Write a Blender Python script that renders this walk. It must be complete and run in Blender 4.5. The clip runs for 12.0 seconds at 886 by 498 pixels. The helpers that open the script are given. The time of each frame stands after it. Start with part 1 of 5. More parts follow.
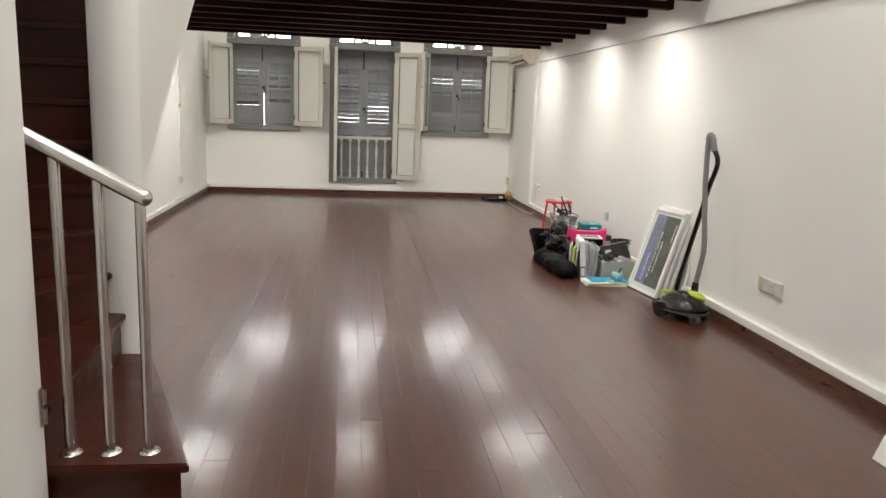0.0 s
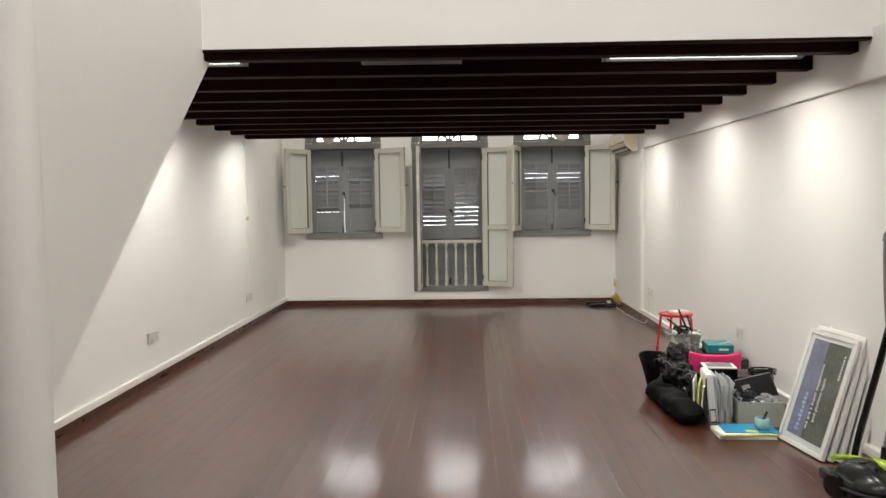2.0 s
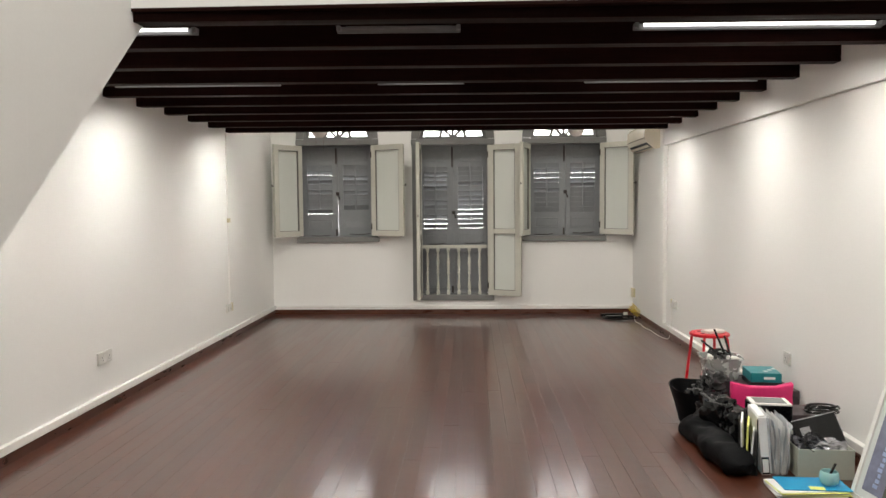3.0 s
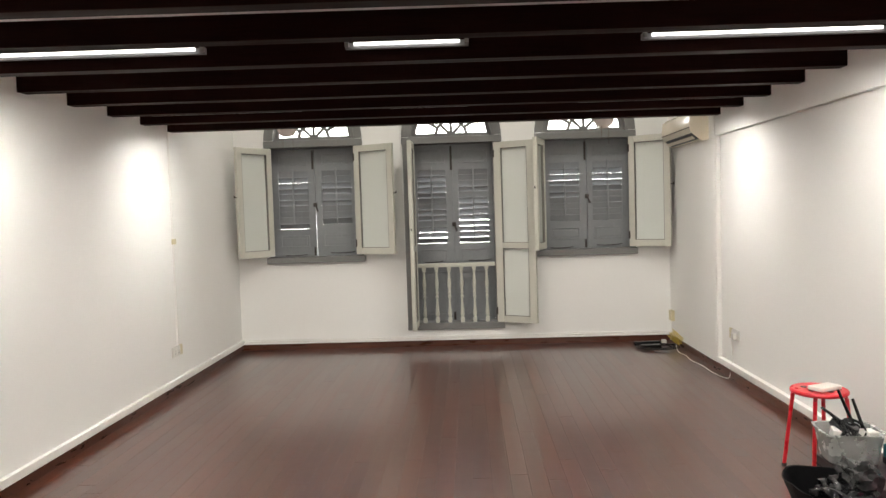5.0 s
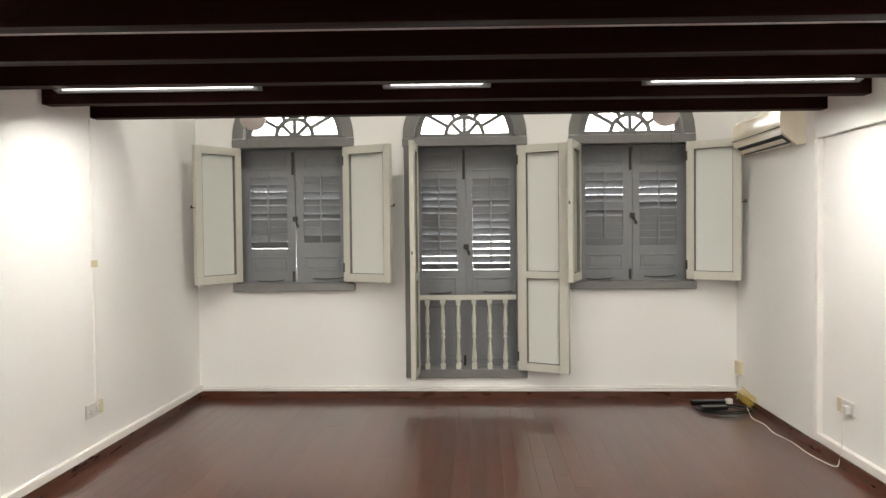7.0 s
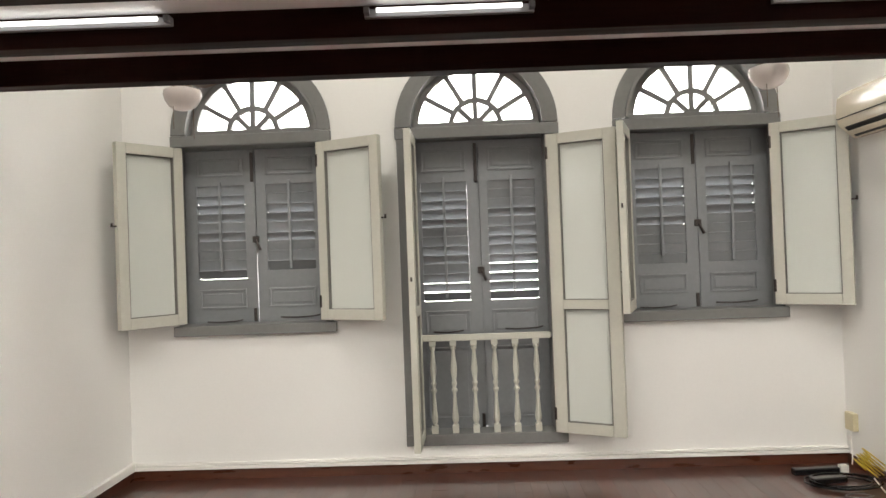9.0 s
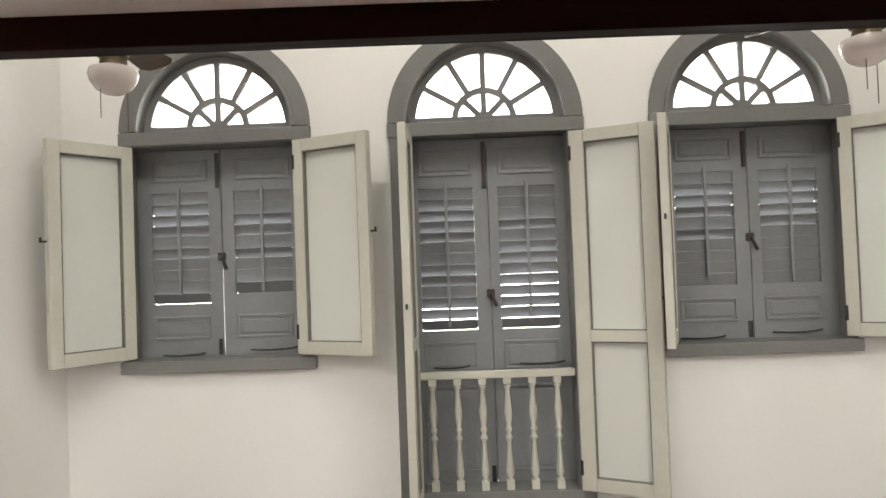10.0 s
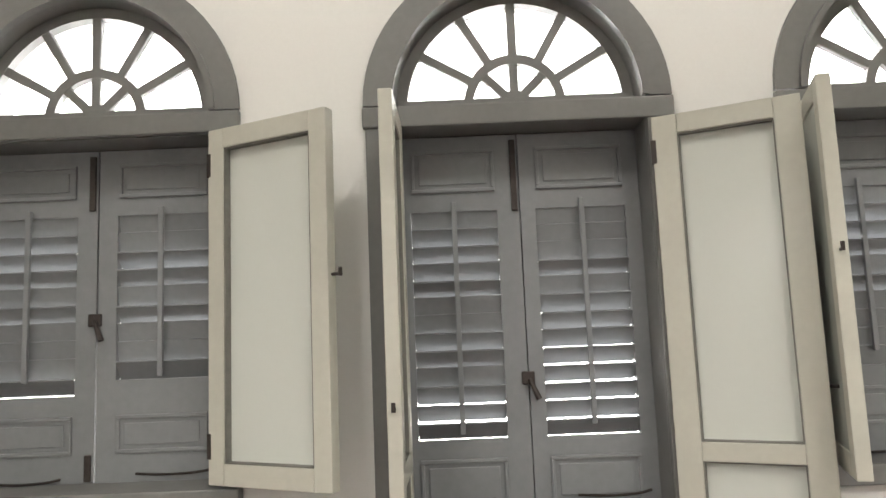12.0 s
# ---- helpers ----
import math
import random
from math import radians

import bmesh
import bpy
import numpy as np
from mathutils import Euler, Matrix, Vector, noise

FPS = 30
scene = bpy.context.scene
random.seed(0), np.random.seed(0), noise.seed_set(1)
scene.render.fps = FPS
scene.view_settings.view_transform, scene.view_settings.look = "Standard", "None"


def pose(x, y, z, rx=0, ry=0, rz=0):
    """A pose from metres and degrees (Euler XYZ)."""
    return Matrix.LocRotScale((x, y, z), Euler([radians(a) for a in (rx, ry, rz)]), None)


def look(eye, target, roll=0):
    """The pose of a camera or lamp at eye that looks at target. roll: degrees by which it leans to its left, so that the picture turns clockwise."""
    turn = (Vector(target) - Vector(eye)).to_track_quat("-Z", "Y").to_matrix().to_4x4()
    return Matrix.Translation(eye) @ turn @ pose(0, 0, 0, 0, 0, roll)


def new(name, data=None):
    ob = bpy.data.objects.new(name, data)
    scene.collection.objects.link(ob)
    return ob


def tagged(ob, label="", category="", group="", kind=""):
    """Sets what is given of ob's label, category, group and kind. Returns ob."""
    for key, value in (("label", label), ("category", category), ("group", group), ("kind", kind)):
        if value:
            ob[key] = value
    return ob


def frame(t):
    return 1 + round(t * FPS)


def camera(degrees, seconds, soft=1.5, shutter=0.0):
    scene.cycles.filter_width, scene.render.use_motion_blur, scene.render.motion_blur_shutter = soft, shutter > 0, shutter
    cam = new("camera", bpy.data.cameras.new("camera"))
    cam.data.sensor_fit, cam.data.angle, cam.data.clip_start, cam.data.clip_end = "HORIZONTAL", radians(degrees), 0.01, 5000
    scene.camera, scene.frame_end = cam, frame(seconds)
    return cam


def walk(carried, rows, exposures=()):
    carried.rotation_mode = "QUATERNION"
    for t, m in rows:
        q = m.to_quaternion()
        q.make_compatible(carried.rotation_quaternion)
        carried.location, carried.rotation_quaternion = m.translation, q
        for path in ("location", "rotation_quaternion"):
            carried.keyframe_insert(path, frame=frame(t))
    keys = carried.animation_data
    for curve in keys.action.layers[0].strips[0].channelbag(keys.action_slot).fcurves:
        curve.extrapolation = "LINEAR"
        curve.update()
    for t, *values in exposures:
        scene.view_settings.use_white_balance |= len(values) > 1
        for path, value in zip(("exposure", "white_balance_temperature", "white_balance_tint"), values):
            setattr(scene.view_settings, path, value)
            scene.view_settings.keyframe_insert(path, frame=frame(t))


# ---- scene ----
cam = camera(62.6, 12.0)
PATH = [
    (0, (0.193, 0.728, 1.35), (0.453, 2.676, 0.975), 2.3),
    (0.5, (0.288, 1.012, 1.39), (0.475, 2.977, 1.065), 0.7),
    (1, (0.448, 1.26, 1.419), (0.565, 3.244, 1.197), -0.6),
    (1.5, (0.565, 1.591, 1.431), (0.525, 3.586, 1.293), 0.2),
    (2, (0.603, 1.941, 1.43), (0.544, 3.936, 1.302), -0.8),
    (2.5, (0.669, 2.352, 1.419), (0.6, 4.345, 1.275), -1.3),
    (3, (0.649, 2.763, 1.421), (0.57, 4.758, 1.299), -0.5),
    (5, (0.576, 4.314, 1.457), (0.503, 6.31, 1.354), -1.8),
    (5.5, (0.614, 4.715, 1.47), (0.499, 6.71, 1.391), -1.5),
    (6, (0.559, 5.106, 1.474), (0.442, 7.101, 1.403), -1.3),
    (6.5, (0.56, 5.504, 1.479), (0.485, 7.502, 1.408), -1.4),
    (7, (0.526, 5.867, 1.471), (0.428, 7.864, 1.416), -0.6),
    (9, (0.34, 7.387, 1.404), (0.268, 9.385, 1.427), -2.1),
    (9.5, (0.347, 7.803, 1.437), (0.279, 9.801, 1.482), -1.8),
    (10, (0.289, 8.185, 1.462), (0.224, 10.184, 1.514), -2.1),
    (10.5, (0.289, 8.571, 1.457), (0.23, 10.568, 1.56), -3.2),
    (11, (0.24, 8.981, 1.464), (0.165, 10.976, 1.595), -3.2),
    (11.5, (0.169, 9.359, 1.465), (0.134, 11.351, 1.641), -3.4),
    (12, (0.151, 9.707, 1.461), (0.14, 11.692, 1.704), -2.3),
]
walk(cam, [(t, look(eye, target, roll)) for t, eye, target, roll in PATH],
     exposures=[(0.0, -0.15), (1.0, -0.25), (2.0, -0.32), (3.0, -0.32), (5.0, -0.12), (7.0, -0.05), (9.0, 0.03), (12.0, 0.03)])

# ---- light ----
world = bpy.data.worlds.new("sky")
scene.world = world
world.use_nodes = True
wn = world.node_tree.nodes
sky = wn.new("ShaderNodeTexSky")
sky.sky_type, sky.sun_disc = "NISHITA", False
sky.sun_elevation, sky.sun_rotation = radians(50), radians(200)
wn["Background"].inputs["Strength"].default_value = 0.12
world.node_tree.links.new(sky.outputs[0], wn["Background"].inputs["Color"])


def lamp(name, kind, m, watts, colour, **more):
    data = bpy.data.lights.new(name, kind)
    data.energy, data.color = watts, colour
    for key, value in more.items():
        if key == "size":
            data.size = value
        elif key == "size_y":
            data.shape, data.size_y = "RECTANGLE", value
        elif key == "cone":
            data.spot_size, data.spot_blend = radians(value), 1.0
        elif key == "radius":
            data.shadow_soft_size = value
        elif key == "angle":
            data.angle = radians(value)
        elif key == "spread":
            data.spread = radians(value)
    ob = new(name, data)
    ob.matrix_world = m
    return ob


COOL, WARM = (1.0, 0.982, 0.945), (1.0, 0.962, 0.90)
lamp("sun", "SUN", look((6, 20, 14), (2, 12, 0)), 1.0, (1.0, 0.96, 0.9), angle=12)
# the plan of the room, in metres
XL, XR, YE, Y0 = -1.94, 2.75, 12.15, -1.6
XF = 2.708  # face of the thicker far stretch of the east wall
BEAM_Y = [5.87 + 0.513 * k for k in range(10)]
BEAM_Z, CEIL_Z, HIGH_Z = 2.2, 2.31, 4.9
FASCIA_Y = 5.82
TUBES = [(row, x0, x1) for row in (1, 4, 8) for x0, x1 in ((-1.84, -0.68), (0.0, 0.6), (1.44, 2.64))]
UNLIT = (1, 0.0)
SPOTS = [(XR - 0.2, y) for y in (6.68, 8.22, 9.76)] + [(XL + 0.17, y) for y in (6.68, 8.22, 9.76)]
for x, y in SPOTS:
    lamp("spot_light", "SPOT", look((x, y, 2.285), (x, y - 0.001, 0.0)), 0.55, COOL, cone=84, radius=0.02)
for row, x0, x1 in TUBES:
    if (row, x0) != UNLIT:
        y = BEAM_Y[row] + 0.075 * ((x0 + x1) / 2 - 0.4) / 2.35 - 0.052
        lamp("tube_light", "AREA", pose((x0 + x1) / 2, y, 2.19, 9, 0, 1.83), 18 * (x1 - x0), WARM, size=0.5 * (x1 - x0), size_y=0.02, spread=168)
# unseen lamps assumed at the high ceiling, added to light the near void
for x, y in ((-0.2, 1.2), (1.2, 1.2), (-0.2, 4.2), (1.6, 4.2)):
    lamp("added_high_fill", "AREA", look((x, y, HIGH_Z - 0.08), (x, y, 0)), 42, COOL, size=0.5, size_y=0.5)
# unseen fill lamps added above the mezzanine to even out the front wall
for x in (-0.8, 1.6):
    lamp("added_front_wall_fill", "AREA", look((x, 9.5, HIGH_Z - 0.15), (x, YE, 0.5)), 39, WARM, size=0.5, size_y=0.5)

# ---- helpers for meshes ----


def link_bm(name, bm, material):
    me = bpy.data.meshes.new(name)
    bmesh.ops.recalc_face_normals(bm, faces=bm.faces)
    bm.to_mesh(me)
    bm.free()
    me.materials.append(material)
    return new(name, me)


def smooth(ob, degrees=40):
    for p in ob.data.polygons:
        p.use_smooth = True
    ob.data.set_sharp_from_angle(angle=radians(degrees))
    return ob


def part(name, bm, material, parent, label="", soft=False):
    ob = link_bm(name, bm, material)
    ob.parent = parent
    if label:
        ob["label"] = label
    return smooth(ob) if soft else ob


def thing(name, at, label, category, group="", kind="", rz=0):
    ob = new(name)
    ob.empty_display_size = 0.1
    ob.matrix_world = pose(*at, 0, 0, rz)
    return tagged(ob, label, category, group, kind)


def box(bm, x0, x1, y0, y1, z0, z1, bevel=0.0, m=None):
    geo = bmesh.ops.create_cube(bm, size=1)["verts"]
    for v in geo:
        v.co = Vector((x0 + (v.co.x + 0.5) * (x1 - x0), y0 + (v.co.y + 0.5) * (y1 - y0), z0 + (v.co.z + 0.5) * (z1 - z0)))
    if bevel:
        edges = list({e for v in geo for e in v.link_edges})
        geo = list({v for f in bmesh.ops.bevel(bm, geom=edges, offset=bevel, segments=2, profile=0.6, affect="EDGES")["faces"] for v in f.verts})
    if m is not None:
        whole = {v for v in geo}
        for v in list(whole):
            for e in v.link_edges:
                whole.add(e.other_vert(v))
        bmesh.ops.transform(bm, matrix=m, verts=list(whole))
    return bm


def boxed(*args, **kw):
    return box(bmesh.new(), *args, **kw)


def rod(bm, a, b, r0, r1=None, seg=12):
    a, b = Vector(a), Vector(b)
    r1 = r0 if r1 is None else r1
    turn = (b - a).to_track_quat("Z", "Y").to_matrix().to_4x4()
    m = Matrix.Translation((a + b) / 2) @ turn
    bmesh.ops.create_cone(bm, cap_ends=True, segments=seg, radius1=r0, radius2=r1, depth=(b - a).length, matrix=m)
    return bm


def lathe(bm, profile, at=(0, 0, 0), seg=20, m=None):
    """Turns (radius, height) pairs about the upright through at."""
    rings = []
    for r, z in profile:
        rings.append([bm.verts.new((at[0] + r * math.cos(2 * math.pi * k / seg), at[1] + r * math.sin(2 * math.pi * k / seg), at[2] + z)) for k in range(seg)])
    for a, b in zip(rings, rings[1:]):
        for k in range(seg):
            bm.faces.new((a[k], a[(k + 1) % seg], b[(k + 1) % seg], b[k]))
    for ring in (rings[0], rings[-1]):
        bm.faces.new(ring)
    if m is not None:
        bmesh.ops.transform(bm, matrix=m, verts=[v for ring in rings for v in ring])
    return bm


def tube(bm, pts, r, seg=8, closed=False):
    """A round tube along points."""
    pts = [Vector(p) for p in pts]
    rings, n = [], len(pts)
    up = Vector((0.13, 0.21, 0.97)).normalized()
    for k, p in enumerate(pts):
        a = pts[(k - 1) % n] if closed or k else pts[0]
        b = pts[(k + 1) % n] if closed or k < n - 1 else pts[-1]
        d = (b - a).normalized()
        side = d.cross(up)
        side = side.normalized() if side.length > 1e-4 else d.orthogonal().normalized()
        over = side.cross(d)
        rings.append([bm.verts.new(p + r * (math.cos(2 * math.pi * s / seg) * side + math.sin(2 * math.pi * s / seg) * over)) for s in range(seg)])
    for k in range(n if closed else n - 1):
        a, b = rings[k], rings[(k + 1) % n]
        for s in range(seg):
            bm.faces.new((a[s], a[(s + 1) % seg], b[(s + 1) % seg], b[s]))
    if not closed:
        bm.faces.new(rings[0]), bm.faces.new(rings[-1])
    return bm


def curve_pts(ctrl, n=8):
    """A smooth line through control points (Catmull-Rom)."""
    c = [Vector(p) for p in ctrl]
    c = [2 * c[0] - c[1]] + c + [2 * c[-1] - c[-2]]
    out = []
    for k in range(1, len(c) - 2):
        for s in range(n):
            u = s / n
            out.append(0.5 * (2 * c[k] + (c[k + 1] - c[k - 1]) * u + (2 * c[k - 1] - 5 * c[k] + 4 * c[k + 1] - c[k + 2]) * u * u + (3 * c[k] - c[k - 1] - 3 * c[k + 1] + c[k + 2]) * u ** 3))
    return out + [c[-2]]


def prism(bm, outline, depth, m=None):
    """A flat outline of (x, z) pairs, pushed from y = 0 to y = depth."""
    a = [bm.verts.new((x, 0, z)) for x, z in outline]
    b = [bm.verts.new((x, depth, z)) for x, z in outline]
    n = len(outline)
    bm.faces.new(a), bm.faces.new(b)
    for k in range(n):
        bm.faces.new((a[k], a[(k + 1) % n], b[(k + 1) % n], b[k]))
    if m is not None:
        bmesh.ops.transform(bm, matrix=m, verts=a + b)
    return bm


def arc(cx, cz, r, a0, a1, n):
    return [(cx + r * math.cos(radians(a0 + (a1 - a0) * k / n)), cz + r * math.sin(radians(a0 + (a1 - a0) * k / n))) for k in range(n + 1)]


def arch_band(bm, cx, cz, r0, r1, y0, y1, a0=0, a1=180, n=28):
    """A curved band between two radii, from y0 to y1."""
    inner, outer = arc(cx, cz, r0, a0, a1, n), arc(cx, cz, r1, a0, a1, n)
    rows = [[bm.verts.new((p[0], y, p[1])) for p in line] for line, y in ((inner, y0), (outer, y0), (outer, y1), (inner, y1))]
    for k in range(n):
        for a in range(4):
            b = (a + 1) % 4
            bm.faces.new((rows[a][k], rows[a][k + 1], rows[b][k + 1], rows[b][k]))
    for k in (0, n):
        bm.faces.new([rows[a][k] for a in range(4)])
    return bm


# ---- materials ----


def material(name, colour, rough=0.5, metal=0.0, vary=0.12, scale=3.0, fine=60.0, bump=0.05, grain=None, spread=0.0, coat=0.0, island=False, rough_vary=0.12, **more):
    """Two scales of variation in colour and roughness and a fine relief; grain: a stretch of the noise along the axes, for wood."""
    mt = bpy.data.materials.new(name)
    mt.use_nodes = True
    nodes, links = mt.node_tree.nodes, mt.node_tree.links
    bsdf = nodes["Principled BSDF"]
    coord = nodes.new("ShaderNodeTexCoord")
    mapping = nodes.new("ShaderNodeMapping")
    links.new(coord.outputs["Object"], mapping.inputs["Vector"])
    mapping.inputs["Scale"].default_value = grain or (1, 1, 1)
    if spread:
        info = nodes.new("ShaderNodeNewGeometry" if island else "ShaderNodeObjectInfo")
        shift = nodes.new("ShaderNodeVectorMath")
        shift.operation = "SCALE"
        shift.inputs[0].default_value = (13.0, 7.0, 5.0)
        links.new(info.outputs["Random Per Island" if island else "Random"], shift.inputs["Scale"])
        links.new(shift.outputs[0], mapping.inputs["Location"])
    big, small = nodes.new("ShaderNodeTexNoise"), nodes.new("ShaderNodeTexNoise")
    for tex, s, detail in ((big, scale, 4), (small, fine, 3)):
        tex.inputs["Scale"].default_value, tex.inputs["Detail"].default_value = s, detail
        links.new(mapping.outputs[0], tex.inputs["Vector"])
    both = nodes.new("ShaderNodeMath")
    both.operation = "MULTIPLY_ADD"
    both.inputs[1].default_value = 0.6
    links.new(big.outputs["Fac"], both.inputs[0])
    less = nodes.new("ShaderNodeMath")
    less.operation = "MULTIPLY"
    less.inputs[1].default_value = 0.4
    links.new(small.outputs["Fac"], less.inputs[0])
    links.new(less.outputs[0], both.inputs[2])
    source = both.outputs[0]
    if spread:
        add = nodes.new("ShaderNodeMath")
        add.operation = "MULTIPLY_ADD"
        add.inputs[1].default_value = spread
        links.new(info.outputs["Random Per Island" if island else "Random"], add.inputs[0])
        off = nodes.new("ShaderNodeMath")
        off.operation = "ADD"
        off.inputs[1].default_value = -spread / 2
        links.new(source, off.inputs[0])
        links.new(off.outputs[0], add.inputs[2])
        source = add.outputs[0]
    ramp = nodes.new("ShaderNodeValToRGB")
    ramp.color_ramp.elements[0].position, ramp.color_ramp.elements[1].position = 0.3, 0.7
    ramp.color_ramp.elements[0].color = (*[c * (1 - vary) for c in colour], 1)
    ramp.color_ramp.elements[1].color = (*[min(1, c * (1 + vary)) for c in colour], 1)
    links.new(source, ramp.inputs[0])
    links.new(ramp.outputs[0], bsdf.inputs["Base Color"])
    rr = nodes.new("ShaderNodeMapRange")
    rr.inputs["From Min"].default_value, rr.inputs["From Max"].default_value = 0.3, 0.7
    rr.inputs["To Min"].default_value, rr.inputs["To Max"].default_value = max(0.02, rough - rough_vary * rough * 2), min(1, rough + rough_vary * rough * 2)
    links.new(big.outputs["Fac"], rr.inputs["Value"])
    links.new(rr.outputs[0], bsdf.inputs["Roughness"])
    if bump:
        bp = nodes.new("ShaderNodeBump")
        bp.inputs["Strength"].default_value, bp.inputs["Distance"].default_value = bump, 0.01
        links.new(source, bp.inputs["Height"])
        links.new(bp.outputs[0], bsdf.inputs["Normal"])
    bsdf.inputs["Metallic"].default_value = metal
    bsdf.inputs["Coat Weight"].default_value = coat
    bsdf.inputs["Coat Roughness"].default_value = 0.155
    if "spec" in more:
        bsdf.inputs["Specular IOR Level"].default_value = more["spec"]
    if "trans" in more:
        bsdf.inputs["Transmission Weight"].default_value = more["trans"]
    if "ior" in more:
        bsdf.inputs["IOR"].default_value = more["ior"]
    if "glow" in more:
        bsdf.inputs["Emission Color"].default_value = (*more.get("glow_colour", colour), 1)
        bsdf.inputs["Emission Strength"].default_value = more["glow"]
    if "alpha" in more:
        bsdf.inputs["Alpha"].default_value = more["alpha"]
    return mt


M_WALL = material("white_wall_paint", (0.83, 0.818, 0.785), 0.62, vary=0.025, scale=0.9, fine=90, bump=0.035)
M_TRIM = material("white_trim_paint", (0.82, 0.80, 0.76), 0.5, vary=0.03, scale=4, bump=0.03)
M_SKIRT = material("stained_skirting_wood", (0.085, 0.026, 0.0125), 0.32, vary=0.35, scale=2, fine=20, bump=0.04, grain=(3, 3, 14), coat=0.3)


def wavy(mt, scale, depth):
    """Slow waves in the lacquer, which break up what it mirrors."""
    nodes, links = mt.node_tree.nodes, mt.node_tree.links
    coord, mapping, tex, bp = (nodes.new("ShaderNode" + k) for k in ("TexCoord", "Mapping", "TexNoise", "Bump"))
    mapping.inputs["Scale"].default_value = scale
    tex.inputs["Scale"].default_value, tex.inputs["Detail"].default_value = 1.0, 3.0
    bp.inputs["Strength"].default_value, bp.inputs["Distance"].default_value = 1.0, depth
    links.new(coord.outputs["Object"], mapping.inputs["Vector"])
    links.new(mapping.outputs[0], tex.inputs["Vector"])
    links.new(tex.outputs["Fac"], bp.inputs["Height"])
    for name in ("Normal", "Coat Normal"):
        links.new(bp.outputs[0], nodes["Principled BSDF"].inputs[name])


PLANK = dict(vary=0.3, scale=1.3, fine=8, bump=0.0, grain=(10, 0.45, 4), spread=0.22, coat=0.72, rough_vary=0.03)
M_PLANK = material("lacquered_floor_plank", (0.066, 0.0168, 0.007), 0.36, **PLANK)
M_PLANK_FAR = material("lacquered_floor_plank_far", (0.066, 0.0168, 0.007), 0.36, island=True, **PLANK)
for mt in (M_PLANK, M_PLANK_FAR):
    mt.node_tree.nodes["Principled BSDF"].inputs["Specular IOR Level"].default_value = 0.45
    mt.node_tree.nodes["Principled BSDF"].inputs["Coat Roughness"].default_value = 0.145
    wavy(mt, (5, 7, 5), 0.0013)

M_GAP = material("dark_floor_joint", (0.02, 0.009, 0.006), 0.6)
M_BEAM = material("dark_stained_beam", (0.013, 0.0033, 0.0021), 0.55, vary=0.35, scale=1.5, fine=12, bump=0.05, grain=(0.6, 9, 9), coat=0.0, spread=0.2, spec=0.05)
M_STAIR = material("stair_wood", (0.05, 0.0105, 0.0048), 0.4, vary=0.25, scale=1.5, fine=12, bump=0.0, grain=(0.8, 7, 7), spec=0.2, coat=0.22, spread=0.2)
M_GREY = material("grey_shutter_paint", (0.215, 0.222, 0.23), 0.45, vary=0.1, scale=3, fine=40, bump=0.05)
M_GREY_FRAME = material("grey_frame_paint", (0.18, 0.178, 0.17), 0.45, vary=0.1, scale=3, fine=40, bump=0.05)
M_CREAM = material("cream_casement_paint", (0.52, 0.51, 0.44), 0.4, vary=0.06, scale=4, fine=40, bump=0.04)
M_LINING = material("dull_grey_lining", (0.17, 0.165, 0.145), 0.7, vary=0.25, scale=9, fine=50, bump=0.1)
M_FROST = material("frosted_glass", (0.61, 0.63, 0.58), 0.2, vary=0.015, scale=2, bump=0.0, rough_vary=0.05)
M_PANE = material("clear_window_glass", (1, 1, 1), 0.02, vary=0.0, bump=0, trans=1.0, ior=1.1, rough_vary=0)
M_STEEL = material("brushed_stainless_steel", (0.62, 0.6, 0.57), 0.2, metal=1.0, vary=0.06, scale=6, fine=120, bump=0.01)
M_IRON = material("dark_iron", (0.06, 0.05, 0.045), 0.5, metal=0.7, vary=0.3, scale=12, bump=0.05)
M_PLASTIC_W = material("white_plastic", (0.78, 0.76, 0.71), 0.38, vary=0.03, scale=8, bump=0.01)
M_PLASTIC_Y = material("yellowed_plastic", (0.62, 0.55, 0.36), 0.4, vary=0.08, scale=8, bump=0.01)
M_TUBE = material("lit_fluorescent_tube", (1, 0.99, 0.97), 0.3, vary=0, bump=0, glow=3.0)
M_BATTEN = material("white_lamp_batten", (0.22, 0.22, 0.22), 0.5, vary=0.06, bump=0.01)
M_SOCKET = material("aged_socket_plastic", (0.66, 0.645, 0.60), 0.35, vary=0.04, scale=8, bump=0.01)
M_SOCKET_HOLE = material("black_slot", (0.015, 0.015, 0.015), 0.6, vary=0.1)

# ---- the shell of the room ----


def wall(name, bm, mat=None):
    ob = link_bm(name, bm, mat or M_WALL)
    return tagged(ob, kind="structure")


# unit openings in the front wall: centre, half width of the opening, sill, arch centre height, opening radius
UNITS = {"window_1": (-1.077, 0.455, 1.0), "door_1": (0.412, 0.435, 0.235), "window_2": (1.829, 0.455, 1.0)}
SPRING = 2.262
TOP = 2.19


HALF_W = {"window_1": 0.515, "door_1": 0.461, "window_2": 0.525}


